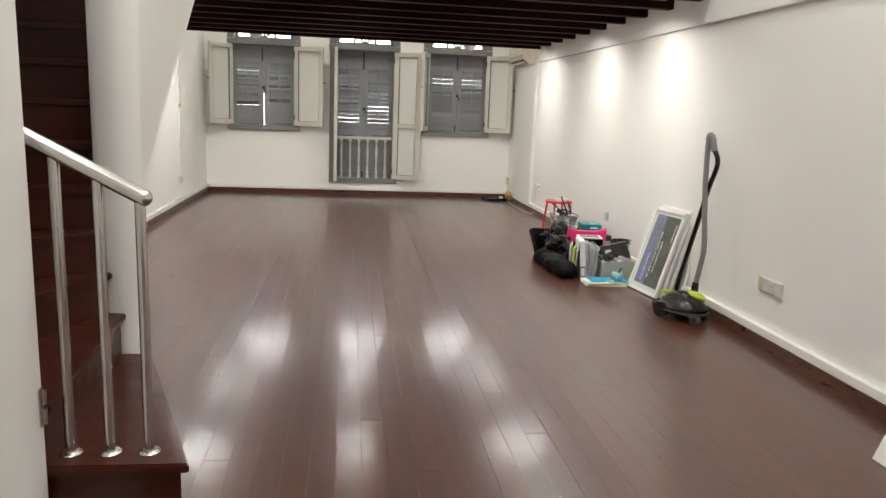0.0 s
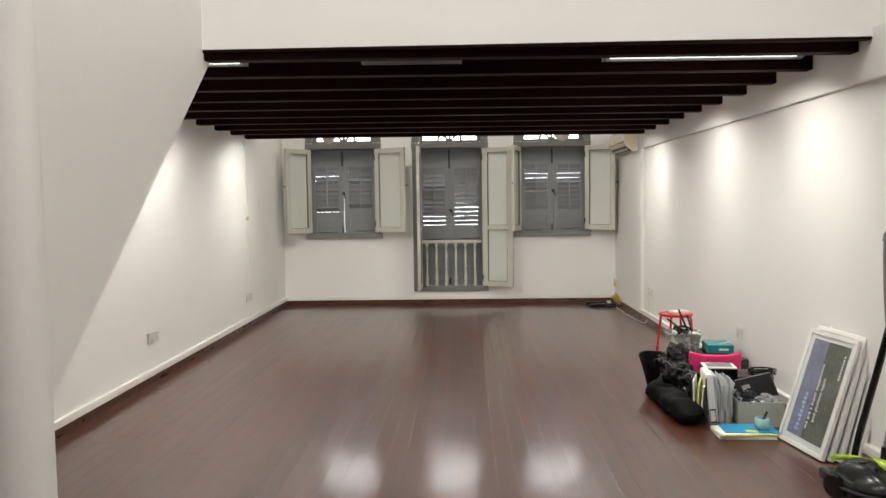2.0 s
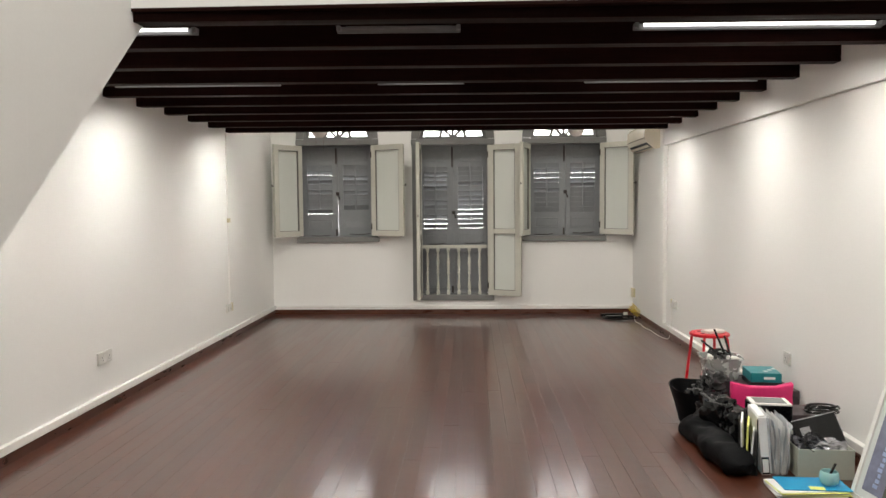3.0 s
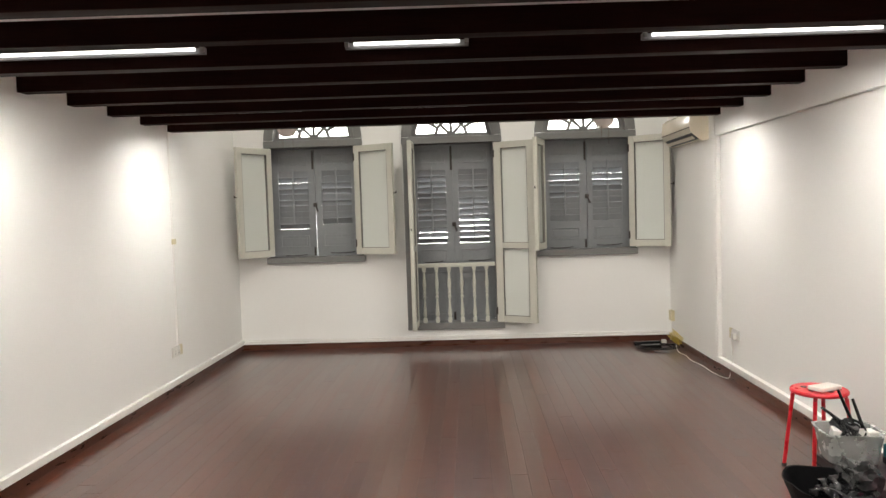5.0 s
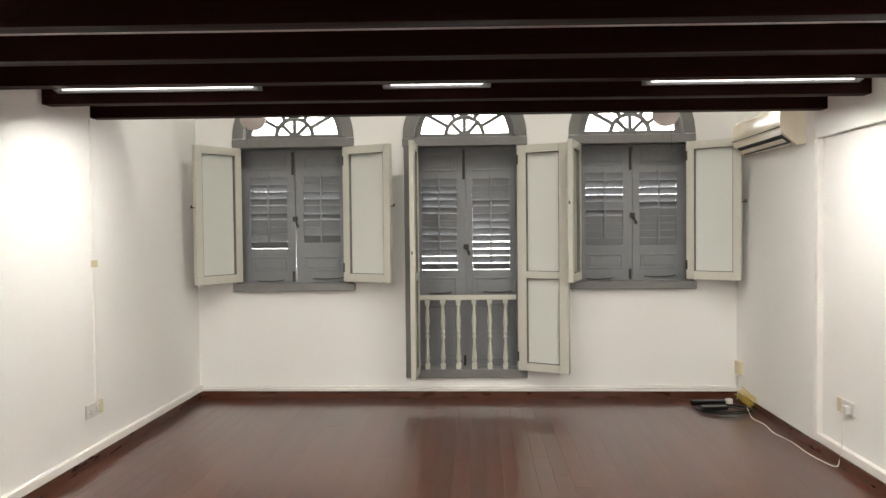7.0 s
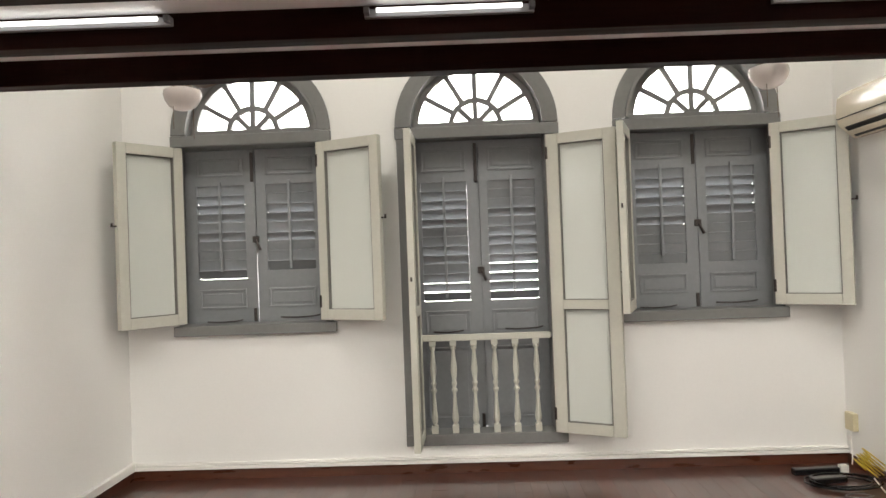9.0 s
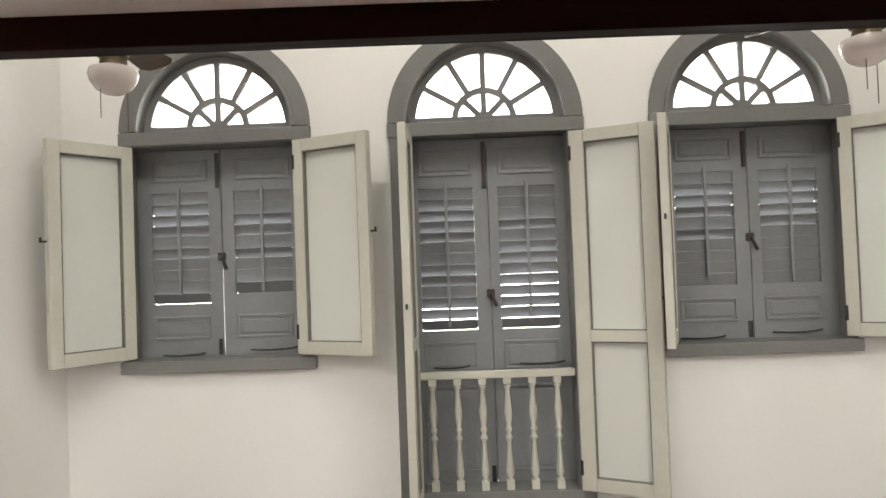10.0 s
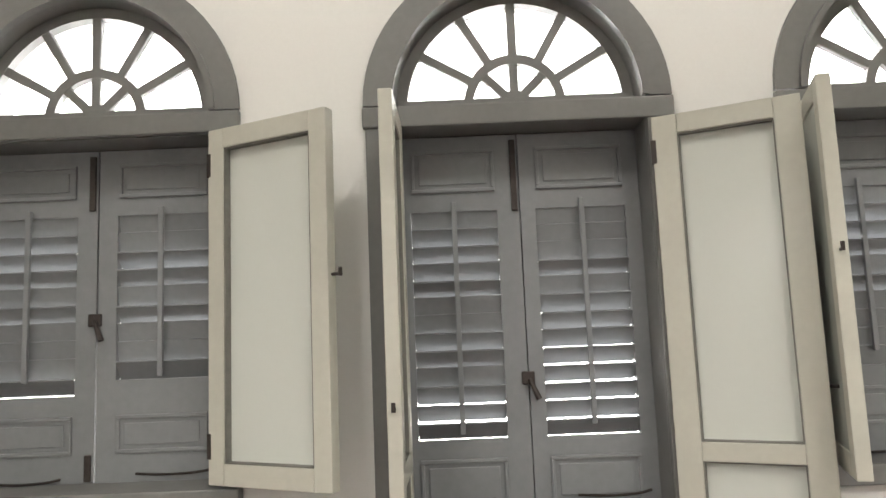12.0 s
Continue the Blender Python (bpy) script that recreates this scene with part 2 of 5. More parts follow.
def front_wall():
    """The end wall with three arched openings cut through it."""
    bm = bmesh.new()
    r = 0.46
    edges = [XL - 0.2]
    for name, (cx, half, z0) in UNITS.items():
        edges += [cx - HALF_W[name], cx + HALF_W[name]]
    edges.append(XR + 0.25)
    y0, y1 = YE, YE + 0.3
    for k in range(0, len(edges), 2):
        box(bm, edges[k], edges[k + 1], y0, y1, 0, HIGH_Z)
    for name, (cx, half, z0) in UNITS.items():
        hw = HALF_W[name]
        box(bm, cx - hw, cx + hw, y0, y1, 0, z0 - 0.03)
        outline = [(cx - hw, HIGH_Z), (cx - hw, SPRING)] + arc(cx, SPRING, r, 180, 0, 28) + [(cx + hw, SPRING), (cx + hw, HIGH_Z)]
        prism(bm, outline, y1 - y0, Matrix.Translation((0, y0, 0)))
    return wall("wall_north", bm)


front_wall()
wall("wall_west", boxed(XL - 0.2, XL, Y0, YE, 0, HIGH_Z))
bm = boxed(XR, XR + 0.25, Y0, 10.72, 0, HIGH_Z, bevel=0.012)
wall("wall_east", bm)
wall("wall_east_far", boxed(XF, XR + 0.25, 10.72, YE, 0, HIGH_Z))
wall("wall_south", boxed(XL - 0.2, XR + 0.25, Y0 - 0.2, Y0, 0, HIGH_Z))
tagged(link_bm("ceiling", boxed(XL - 0.2, XR + 0.25, Y0 - 0.2, YE + 0.3, HIGH_Z, HIGH_Z + 0.2), M_WALL), kind="structure")
tagged(link_bm("ceiling_under_mezzanine", boxed(XL, XR, FASCIA_Y + 0.05, 10.68, CEIL_Z, CEIL_Z + 0.18), M_WALL), kind="structure")
wall("wall_mezzanine_front", boxed(-0.80, XR + 0.004, FASCIA_Y, FASCIA_Y + 0.05, 2.252, HIGH_Z))
tagged(link_bm("trim_mezzanine_edge", boxed(-0.80, XR, FASCIA_Y - 0.004, FASCIA_Y + 0.046, 2.238, 2.252), M_BEAM), kind="structure")
tagged(link_bm("floor", boxed(XL - 0.2, XR + 0.25, Y0 - 0.2, YE + 0.3, -0.2, -0.008), M_GAP), kind="structure")

# bright overcast sky beyond the front wall
M_SKYBACK = bpy.data.materials.new("overcast_sky")
M_SKYBACK.use_nodes = True
emit = M_SKYBACK.node_tree.nodes.new("ShaderNodeEmission")
emit.inputs["Color"].default_value, emit.inputs["Strength"].default_value = (1.0, 0.985, 0.96, 1), 17.0
M_SKYBACK.node_tree.links.new(emit.outputs[0], M_SKYBACK.node_tree.nodes["Material Output"].inputs["Surface"])
tagged(link_bm("backdrop", boxed(-9, 10, YE + 7, YE + 7.1, -1, 9), M_SKYBACK), kind="structure")

# skirting of dark wood with a white ledge on top
for name, args in (("west", (XL, XL + 0.012, 3.0, YE, 0, 0.066)), ("east", (XF - 0.004, XR, Y0, 10.719, 0, 0.066)), ("far", (XF - 0.004, XF + 0.008, 10.721, YE, 0, 0.066)), ("north", (XL + 0.012, XF - 0.005, YE - 0.012, YE, 0, 0.066))):
    tagged(link_bm("baseboard_" + name, boxed(*args, bevel=0.002), M_SKIRT), kind="structure")
for name, args in (("west", (XL, XL + 0.03, 3.0, YE, 0.068, 0.118)), ("east", (XF + 0.003, XR, Y0, 10.719, 0.068, 0.118)), ("north", (XL + 0.03, XF - 0.001, YE - 0.03, YE, 0.068, 0.092))):
    tagged(link_bm("trim_ledge_" + name, boxed(*args, bevel=0.004), M_TRIM), kind="structure")
tagged(link_bm("trim_ledge_upper_north", boxed(XL + 0.03, XF - 0.001, YE - 0.022, YE, 0.096, 0.112, bevel=0.003), M_TRIM), kind="structure")

# beams under the mezzanine
for y in BEAM_Y:
    bm = box(bmesh.new(), XL, XR, y, y + 0.09, BEAM_Z, CEIL_Z, bevel=0.004)
    for v in bm.verts:
        v.co.y += 0.075 * (v.co.x - 0.4) / 2.35
    ob = link_bm("ceiling_beam", bm, M_BEAM)
    tagged(ob, "dark-stained timber joist under the white mezzanine ceiling", "beam", "joists under the mezzanine")

# ---- staircase ----
NEWEL = (-0.84, 4.2)
wall("wall_stair_near", boxed(-0.88, -0.74, Y0, 3.0, 0, HIGH_Z, bevel=0.006))
bm = lathe(bmesh.new(), [(0.105, 0.0), (0.105, HIGH_Z)], (*NEWEL, 0), seg=40)
smooth(wall("wall_stair_newel", bm))
slope = lambda y: 1.8 + (y - 5.5) * 0.97
bm = bmesh.new()
cols = []
for k in range(13):
    y = 4.2 + (6.03 - 4.2) * k / 12
    lean = 0.105 * (6.03 - y) / 1.83
    cols.append([bm.verts.new(c) for c in ((-0.76 - lean, y, slope(y)), (-0.74, y, HIGH_Z), (-0.925, y, HIGH_Z), (-0.925, y, slope(y)))])
for a, b in zip(cols, cols[1:]):
    for s in range(4):
        bm.faces.new((a[s], a[(s + 1) % 4], b[(s + 1) % 4], b[s]))
bm.faces.new(cols[0]), bm.faces.new(cols[-1])
wall("wall_stair_side", bm)
bm = bmesh.new()
outline = [(4.2, slope(4.2) + 0.003), (6.03, slope(6.03) + 0.003), (6.03, slope(6.03) + 0.13), (4.2, slope(4.2) + 0.13)]
prism(bm, outline, -0.925 - XL, Matrix(((0, 1, 0, XL), (1, 0, 0, 0), (0, 0, 1, 0), (0, 0, 0, 1))))
wall("wall_stair_soffit", bm)

stairs = thing("staircase", (-1.2, 3.6, 0), "dark red-brown timber winder stair rising round a white newel", "staircase")
inv = Matrix.Translation((1.2, -3.6, 0))


def local(bm, m=inv):
    bmesh.ops.transform(bm, matrix=m, verts=bm.verts)
    return bm


def slab(poly, z0, z1, bevel=0.0):
    bm = bmesh.new()
    a = [bm.verts.new((x, y, z0)) for x, y in poly]
    b = [bm.verts.new((x, y, z1)) for x, y in poly]
    n = len(poly)
    bm.faces.new(a), bm.faces.new(b)
    for k in range(n):
        bm.faces.new((a[k], a[(k + 1) % n], b[(k + 1) % n], b[k]))
    if bevel:
        bmesh.ops.bevel(bm, geom=[e for e in bm.edges if abs(e.verts[0].co.z - e.verts[1].co.z) < 1e-4], offset=bevel, segments=2, affect="EDGES")
    return bm


RISE = 0.19
part("landing_riser", local(slab([(-0.34, 3.03), (-0.72, 4.12), (-1.9, 4.12), (-1.9, 3.03)], 0, RISE - 0.035)), M_STAIR, stairs)
part("landing_tread", local(slab([(-0.307, 3.0), (-0.70, 4.09), (-1.9, 4.12), (-1.9, 3.0)], RISE - 0.035, RISE, 0.006)), M_STAIR, stairs)
WINDERS = (274, 246, 220, 197)
X_END, Y_END = XL + 0.006, 3.045


def winder(angle, shift):
    """The plan of all steps from one riser on: from the newel out to the walls, the riser set forward by shift."""
    d = Vector((math.cos(radians(angle)), math.sin(radians(angle))))
    n = Vector((-d.y, d.x))
    a = Vector(NEWEL) + n * shift + d * 0.1
    reach = min((Y_END - a.y) / d.y, (X_END - a.x) / d.x if d.x < 0 else 9)
    b = a + d * reach
    poly = [(a.x, a.y), (b.x, b.y)]
    if b.x > X_END + 0.01:
        poly.append((X_END, Y_END))
    return poly + [(X_END, NEWEL[1]), (NEWEL[0] - 0.1, NEWEL[1])]


for k, angle in enumerate(WINDERS):
    z = RISE * (k + 2)
    part("riser", local(slab(winder(angle, 0.0), RISE, z - 0.03)), M_STAIR, stairs)
    part("tread", local(slab(winder(angle, 0.024), z - 0.03, z, 0.006)), M_STAIR, stairs)
for k in range(9):
    z, y = RISE * (k + 6), 4.205 + 0.205 * k
    part("riser", local(boxed(XL + 0.006, -0.93, y + 0.02, y + 0.05, z - RISE, z - 0.03)), M_STAIR, stairs)
    part("tread", local(boxed(XL + 0.006, -0.93, y, y + 0.25, z - 0.03, z, bevel=0.006)), M_STAIR, stairs)

rail = thing("stair_railing", (-0.57, 3.09, RISE), "polished stainless steel handrail on three posts", "railing")
RX = [-0.70, -0.576, -0.452]
rz = lambda x: 1.028 - 0.19 + (-0.41 - x) * 0.53
for x in RX:
    p = part("post", rod(bmesh.new(), (x + 0.57, 0, 0.0), (x + 0.57, 0, rz(x)), 0.0165, seg=20), M_STEEL, rail, soft=True)
    part("flange", lathe(bmesh.new(), [(0.036, 0.0), (0.036, 0.004), (0.03, 0.01), (0.0165, 0.012)], (x + 0.57, 0, 0), seg=24), M_STEEL, p, soft=True)
bm = bmesh.new()
tube(bm, [(-0.98 + 0.57, 0, rz(-0.98)), (-0.44 + 0.57, 0, rz(-0.44))], 0.026, 20)
part("handrail", bm, M_STEEL, rail, soft=True)
bm = bmesh.new()
bmesh.ops.create_uvsphere(bm, u_segments=20, v_segments=12, radius=0.0265)
bmesh.ops.transform(bm, matrix=Matrix.Translation((-0.44 + 0.57, 0, rz(-0.44))), verts=bm.verts)
part("end_cap", bm, M_STEEL, rail, soft=True)

# ---- windows and the balcony door of the front wall ----
Y_SHUT = YE + 0.14


def fanlight(parent, cx, half, up=0.0):
    """The arched light over a unit: flat band, moulding, deep reveal, bars and panes."""
    spring, top = SPRING + up, TOP + up
    bm = arch_band(bmesh.new(), cx, spring, 0.445, 0.531, YE - 0.022, YE)
    part("arch_band", bm, M_GREY_FRAME, parent, soft=True)
    bm = arch_band(bmesh.new(), cx, spring, 0.428, 0.45, YE - 0.036, YE - 0.004)
    part("arch_moulding", bm, M_GREY_FRAME, parent, soft=True)
    bm = bmesh.new()
    n = 28
    front, back = arc(cx, spring, 0.432, 0, 180, n), arc(cx, spring + 0.008, 0.408, 0, 180, n)
    a = [bm.verts.new((x, YE - 0.01, z)) for x, z in front]
    b = [bm.verts.new((x, YE + 0.1, z)) for x, z in back]
    c = [bm.verts.new((x, YE + 0.1, z)) for x, z in arc(cx, spring, 0.46, 0, 180, n)]
    d = [bm.verts.new((x, YE - 0.01, z)) for x, z in arc(cx, spring, 0.459, 0, 180, n)]
    for u, v in ((a, b), (b, c), (c, d), (d, a)):
        for k in range(n):
            bm.faces.new((u[k], u[k + 1], v[k + 1], v[k]))
    part("arch_reveal", bm, M_GREY_FRAME, parent, soft=True)
    base = spring + 0.012
    sash = part("fanlight_sash", arch_band(bmesh.new(), cx, spring, 0.381, 0.42, YE + 0.05, YE + 0.09), M_GREY_FRAME, parent, soft=True)
    part("inner_arch_bar", arch_band(bmesh.new(), cx, base, 0.146, 0.18, YE + 0.05, YE + 0.085), M_GREY_FRAME, sash, soft=True)
    for degrees, r0, r1 in [(a, 0.168, 0.384) for a in (30, 60, 90, 120, 150)] + [(a, 0.02, 0.152) for a in (45, 90, 135)]:
        bm = boxed(r0, r1, -0.015, 0.015, -0.0165, 0.0165, bevel=0.005, m=Matrix.Translation((cx, YE + 0.067, base)) @ Matrix.Rotation(-radians(degrees), 4, "Y"))
        part("glazing_bar", bm, M_GREY_FRAME, sash)
    bm = prism(bmesh.new(), [(cx + 0.05, base)] + arc(cx, base, 0.05, 0, 180, 10), 0.035, Matrix.Translation((0, YE + 0.05, 0)))
    part("hub", bm, M_GREY_FRAME, sash)
    part("sash_sill", boxed(cx - 0.415, cx + 0.415, YE + 0.045, YE + 0.092, spring - 0.03, spring + 0.034, bevel=0.003), M_GREY_FRAME, sash)
    bm = prism(bmesh.new(), arc(cx, spring, 0.39, 0, 180, 28), 0.004, Matrix.Translation((0, YE + 0.075, 0)))
    pane = part("pane", bm, M_PANE, parent)
    pane.visible_shadow = False
    # transom bar under the light
    part("transom", boxed(cx - 0.534, cx + 0.534, YE - 0.03, YE, top - 0.008, spring - 0.006, bevel=0.006), M_GREY_FRAME, parent)
    part("transom_soffit", boxed(cx - half + 0.001, cx + half - 0.001, YE, YE + 0.2, TOP, spring - 0.03), M_GREY_FRAME, parent)


def raised_panel(x0, x1, z0, z1, y):
    bm = bmesh.new()
    w = 0.013
    for a in ((x0, x1, z1 - w, z1), (x0, x1, z0, z0 + w), (x0, x0 + w, z0 + w, z1 - w), (x1 - w, x1, z0 + w, z1 - w)):
        box(bm, a[0], a[1], y - 0.01, y + 0.002, a[2], a[3], bevel=0.003)
    box(bm, x0 + 0.028, x1 - 0.028, y - 0.006, y + 0.002, z0 + 0.028, z1 - 0.028, bevel=0.003)
    return bm


def shutter(parent, x0, x1, z0, z1, a, b, louvre, panels, tilts, rod_span):
    """One louvred leaf: stiles and rails round an opening with tilted slats, raised panels above and below, a tilt rod."""
    y0, y1 = Y_SHUT, Y_SHUT + 0.035
    l0, l1 = louvre
    bm = bmesh.new()
    for args in ((x0, a, z0, z1), (b, x1, z0, z1), (a, b, z0, l0), (a, b, l1, z1)):
        box(bm, args[0], args[1], y0, y1, args[2], args[3])
    leaf = part("shutter_leaf", bm, M_GREY, parent)
    for p0, p1 in panels:
        part("raised_panel", raised_panel(a + 0.005, b - 0.005, p0, p1, y0), M_GREY, leaf)
    n = len(tilts)
    pitch = (l1 - l0) / n
    for k, tilt in enumerate(tilts):
        z = l0 + (k + 0.5) * pitch
        m = Matrix.Translation(((a + b) / 2, Y_SHUT + 0.018, z)) @ Matrix.Rotation(radians(tilt), 4, "X")
        w = (b - a) / 2 - 0.0003
        part("slat", boxed(-w, w, -0.004, 0.004, -pitch * 0.6, pitch * 0.6, bevel=0.002, m=m), M_GREY, leaf)
    part("tilt_rod", boxed((a + b) / 2 - 0.009, (a + b) / 2 + 0.009, y0 - 0.03, y0 - 0.014, *rod_span, bevel=0.003), M_GREY, leaf)
    return leaf


def casement(parent, hinge, free, z0, z1, rails=(), stile=0.064):
    """A glazed leaf standing open: frame of stiles and rails round frosted panes."""
    h, f = Vector(hinge), Vector(free)
    w = (f - h).length
    m = Matrix.Translation((h.x, h.y, 0)) @ Matrix.Rotation(math.atan2(f.y - h.y, f.x - h.x), 4, "Z")
    leaf = new("casement_leaf")
    leaf.parent, leaf.empty_display_size = parent, 0.1
    low, high, t = 0.068, 0.066, 0.042
    out = -1 if f.x > h.x else 1  # the outer face, into which the panes are let
    for name, args in (("stile", (0, stile, z0, z1)), ("stile", (w - stile, w, z0, z1)), ("rail", (stile, w - stile, z0, z0 + low)), ("rail", (stile, w - stile, z1 - high, z1))):
        part(name, boxed(args[0], args[1], -t / 2, t / 2, args[2], args[3], bevel=0.004, m=m), M_CREAM, leaf)
    edges = [z0 + low]
    for r in rails:
        part("rail", boxed(stile, w - stile, -t / 2, t / 2, r - 0.03, r + 0.03, bevel=0.004, m=m), M_CREAM, leaf)
        edges += [r - 0.03, r + 0.03]
    edges.append(z1 - high)
    yp = -out * (t / 2 - 0.008)
    for k in range(0, len(edges), 2):
        e0, e1 = edges[k], edges[k + 1]
        part("pane", boxed(stile - 0.004, w - stile + 0.004, yp - 0.003, yp + 0.003, e0 - 0.003, e1 + 0.003, m=m), M_FROST, leaf, "frosted glass pane")
        # grey lining of the rebate round the pane, darker than the cream frame
        ya, yb = sorted((yp + out * 0.003, out * (t / 2 - 0.005)))
        bm, g = bmesh.new(), 0.005
        for a in ((stile, w - stile, e0, e0 + g), (stile, w - stile, e1 - g, e1), (stile, stile + g, e0 + g, e1 - g), (w - stile - g, w - stile, e0 + g, e1 - g)):
            box(bm, a[0], a[1], ya, yb, a[2], a[3], m=m)
        part("rebate_lining", bm, M_LINING, leaf, "dull grey lining round the pane")
    bm = bmesh.new()
    zc = (z0 + z1) / 2 + 0.06
    rod(bm, m @ Vector((w, 0, zc)), m @ Vector((w + 0.035, 0, zc)), 0.005, seg=8)
    rod(bm, m @ Vector((w + 0.03, 0, zc - 0.006)), m @ Vector((w + 0.03, 0.0, zc + 0.02)), 0.006, seg=8)
    part("hook", bm, M_IRON, leaf)
    for zz in (z0 + 0.12, z1 - 0.12):
        part("hinge", boxed(-0.006, 0.012, -0.022, 0.0, zz - 0.04, zz + 0.04, bevel=0.002, m=m), M_IRON, leaf)
    return leaf


def bolts(parent, x, z_top, z_mid, z_low, length=0.16):
    part("top_bolt", boxed(x - 0.03, x - 0.008, Y_SHUT - 0.012, Y_SHUT - 0.001, z_top - length, z_top, bevel=0.003), M_IRON, parent)
    part("low_bolt", boxed(x - 0.032, x - 0.01, Y_SHUT - 0.012, Y_SHUT - 0.001, z_low, z_low + 0.09, bevel=0.003), M_IRON, parent)
    bm = boxed(x - 0.025, x + 0.02, Y_SHUT - 0.016, Y_SHUT - 0.001, z_mid - 0.02, z_mid + 0.025, bevel=0.004)
    rod(bm, (x, Y_SHUT - 0.02, z_mid), (x + 0.03, Y_SHUT - 0.03, z_mid - 0.07), 0.007, 0.011, seg=8)
    part("latch", bm, M_IRON, parent)


def leak_strips(parent, x0, x1, z0):
    """Added, unseen strips behind the leaves that close the frame gap against daylight."""
    y0, y1 = Y_SHUT + 0.038, Y_SHUT + 0.055
    part("leak_strip", boxed(x0 - 0.004, x1 + 0.004, y0, y1, TOP - 0.03, TOP - 0.0005), M_GREY_FRAME, parent)
    part("leak_strip", boxed(x0 - 0.004, x0 + 0.02, y0, y1, z0 + 0.001, TOP - 0.031), M_GREY_FRAME, parent)
    part("leak_strip", boxed(x1 - 0.02, x1 + 0.004, y0, y1, z0 + 0.001, TOP - 0.031), M_GREY_FRAME, parent)


def stay(parent, x0, x1, z):
    pts = curve_pts([(x0, Y_SHUT - 0.02, z), (x0 + (x1 - x0) * 0.4, Y_SHUT - 0.03, z - 0.004), (x0 + (x1 - x0) * 0.8, Y_SHUT - 0.03, z), (x1, Y_SHUT - 0.02, z + 0.008)], 4)
    part("stay_rod", tube(bmesh.new(), pts, 0.005, 6), M_IRON, parent)


OPEN, SHUT, HALF = 42, 15, 35


def window(name, label, leaves, tilts_l, tilts_r, xs5, slit=None):
    cx, half, z0 = UNITS[name]
    ob = thing(name, (0, 0, 0), label, "window", kind="structure")
    fanlight(ob, cx, HALF_W[name], 0.011 if name == "window_1" else 0.0)
    z_open = 1.012
    part("window_sill", boxed(cx - 0.536, cx + 0.533, YE - 0.055, YE + 0.17, 0.945, z_open, bevel=0.006), M_GREY_FRAME, ob)
    x0, a0, b0, meet, a1, b1, x1 = xs5
    hw = HALF_W[name]
    part("window_frame", boxed(cx - hw + 0.001, x0 - 0.001, YE - 0.012, YE + 0.18, z_open, TOP, bevel=0.003), M_GREY_FRAME, ob)
    part("window_frame", boxed(x1 + 0.001, cx + hw - 0.001, YE - 0.012, YE + 0.18, z_open, TOP, bevel=0.003), M_GREY_FRAME, ob)
    panels = ((1.11, 1.24), (2.01, 2.135))
    low, gap = (1.36, 0.003) if slit else (1.31, 0.002)
    shutter(ob, x0, meet - gap, z_open, TOP - 0.004, a0, b0, (1.31, 1.945), panels, tilts_l, (1.36, 1.97))
    shutter(ob, meet + gap, x1, z_open, TOP - 0.004, a1, b1, (low, 1.945), panels, tilts_r, (low + 0.01, 1.97))
    # unseen strip added to block daylight at the meeting gap, only above slit if given
    part("meeting_leak_strip", boxed(meet - 0.02, meet + 0.02, Y_SHUT + 0.037, Y_SHUT + 0.05, slit or z_open, TOP - 0.004), M_GREY, ob)
    leak_strips(ob, x0, x1, z_open)
    bolts(ob, meet, 2.165, 1.57, z_open + 0.006, 0.2)
    stay(ob, cx - 0.37, cx - 0.13, z_open + 0.012)
    stay(ob, cx + 0.13, cx + 0.40, z_open + 0.03)
    for hinge, free in leaves:
        casement(ob, hinge, free, 1.028, 2.183)
    return ob


window("window_1", "grey louvred shutters closed under a fanlight, cream casements open", (((-1.54, 12.12), (-1.80, 11.745)), ((-0.626, 12.10), (-0.198, 11.89))),
       [OPEN, SHUT, SHUT, SHUT, HALF, SHUT, HALF, OPEN, OPEN, SHUT], [HALF, SHUT, SHUT, OPEN, SHUT, HALF, OPEN, SHUT, SHUT], (-1.585, -1.505, -1.175, -1.10, -1.03, -0.70, -0.615), slit=1.5)
window("window_2", "grey louvred shutters closed under a fanlight, one casement edge-on", (((1.385, 12.14), (1.262, 11.76)), ((2.285, 12.115), (2.645, 11.85))),
       [SHUT, SHUT, SHUT, SHUT, OPEN, SHUT, OPEN, OPEN, OPEN, SHUT], [SHUT, SHUT, SHUT, SHUT, SHUT, HALF, OPEN, OPEN, OPEN, SHUT], (1.385, 1.46, 1.785, 1.865, 1.926, 2.245, 2.335))


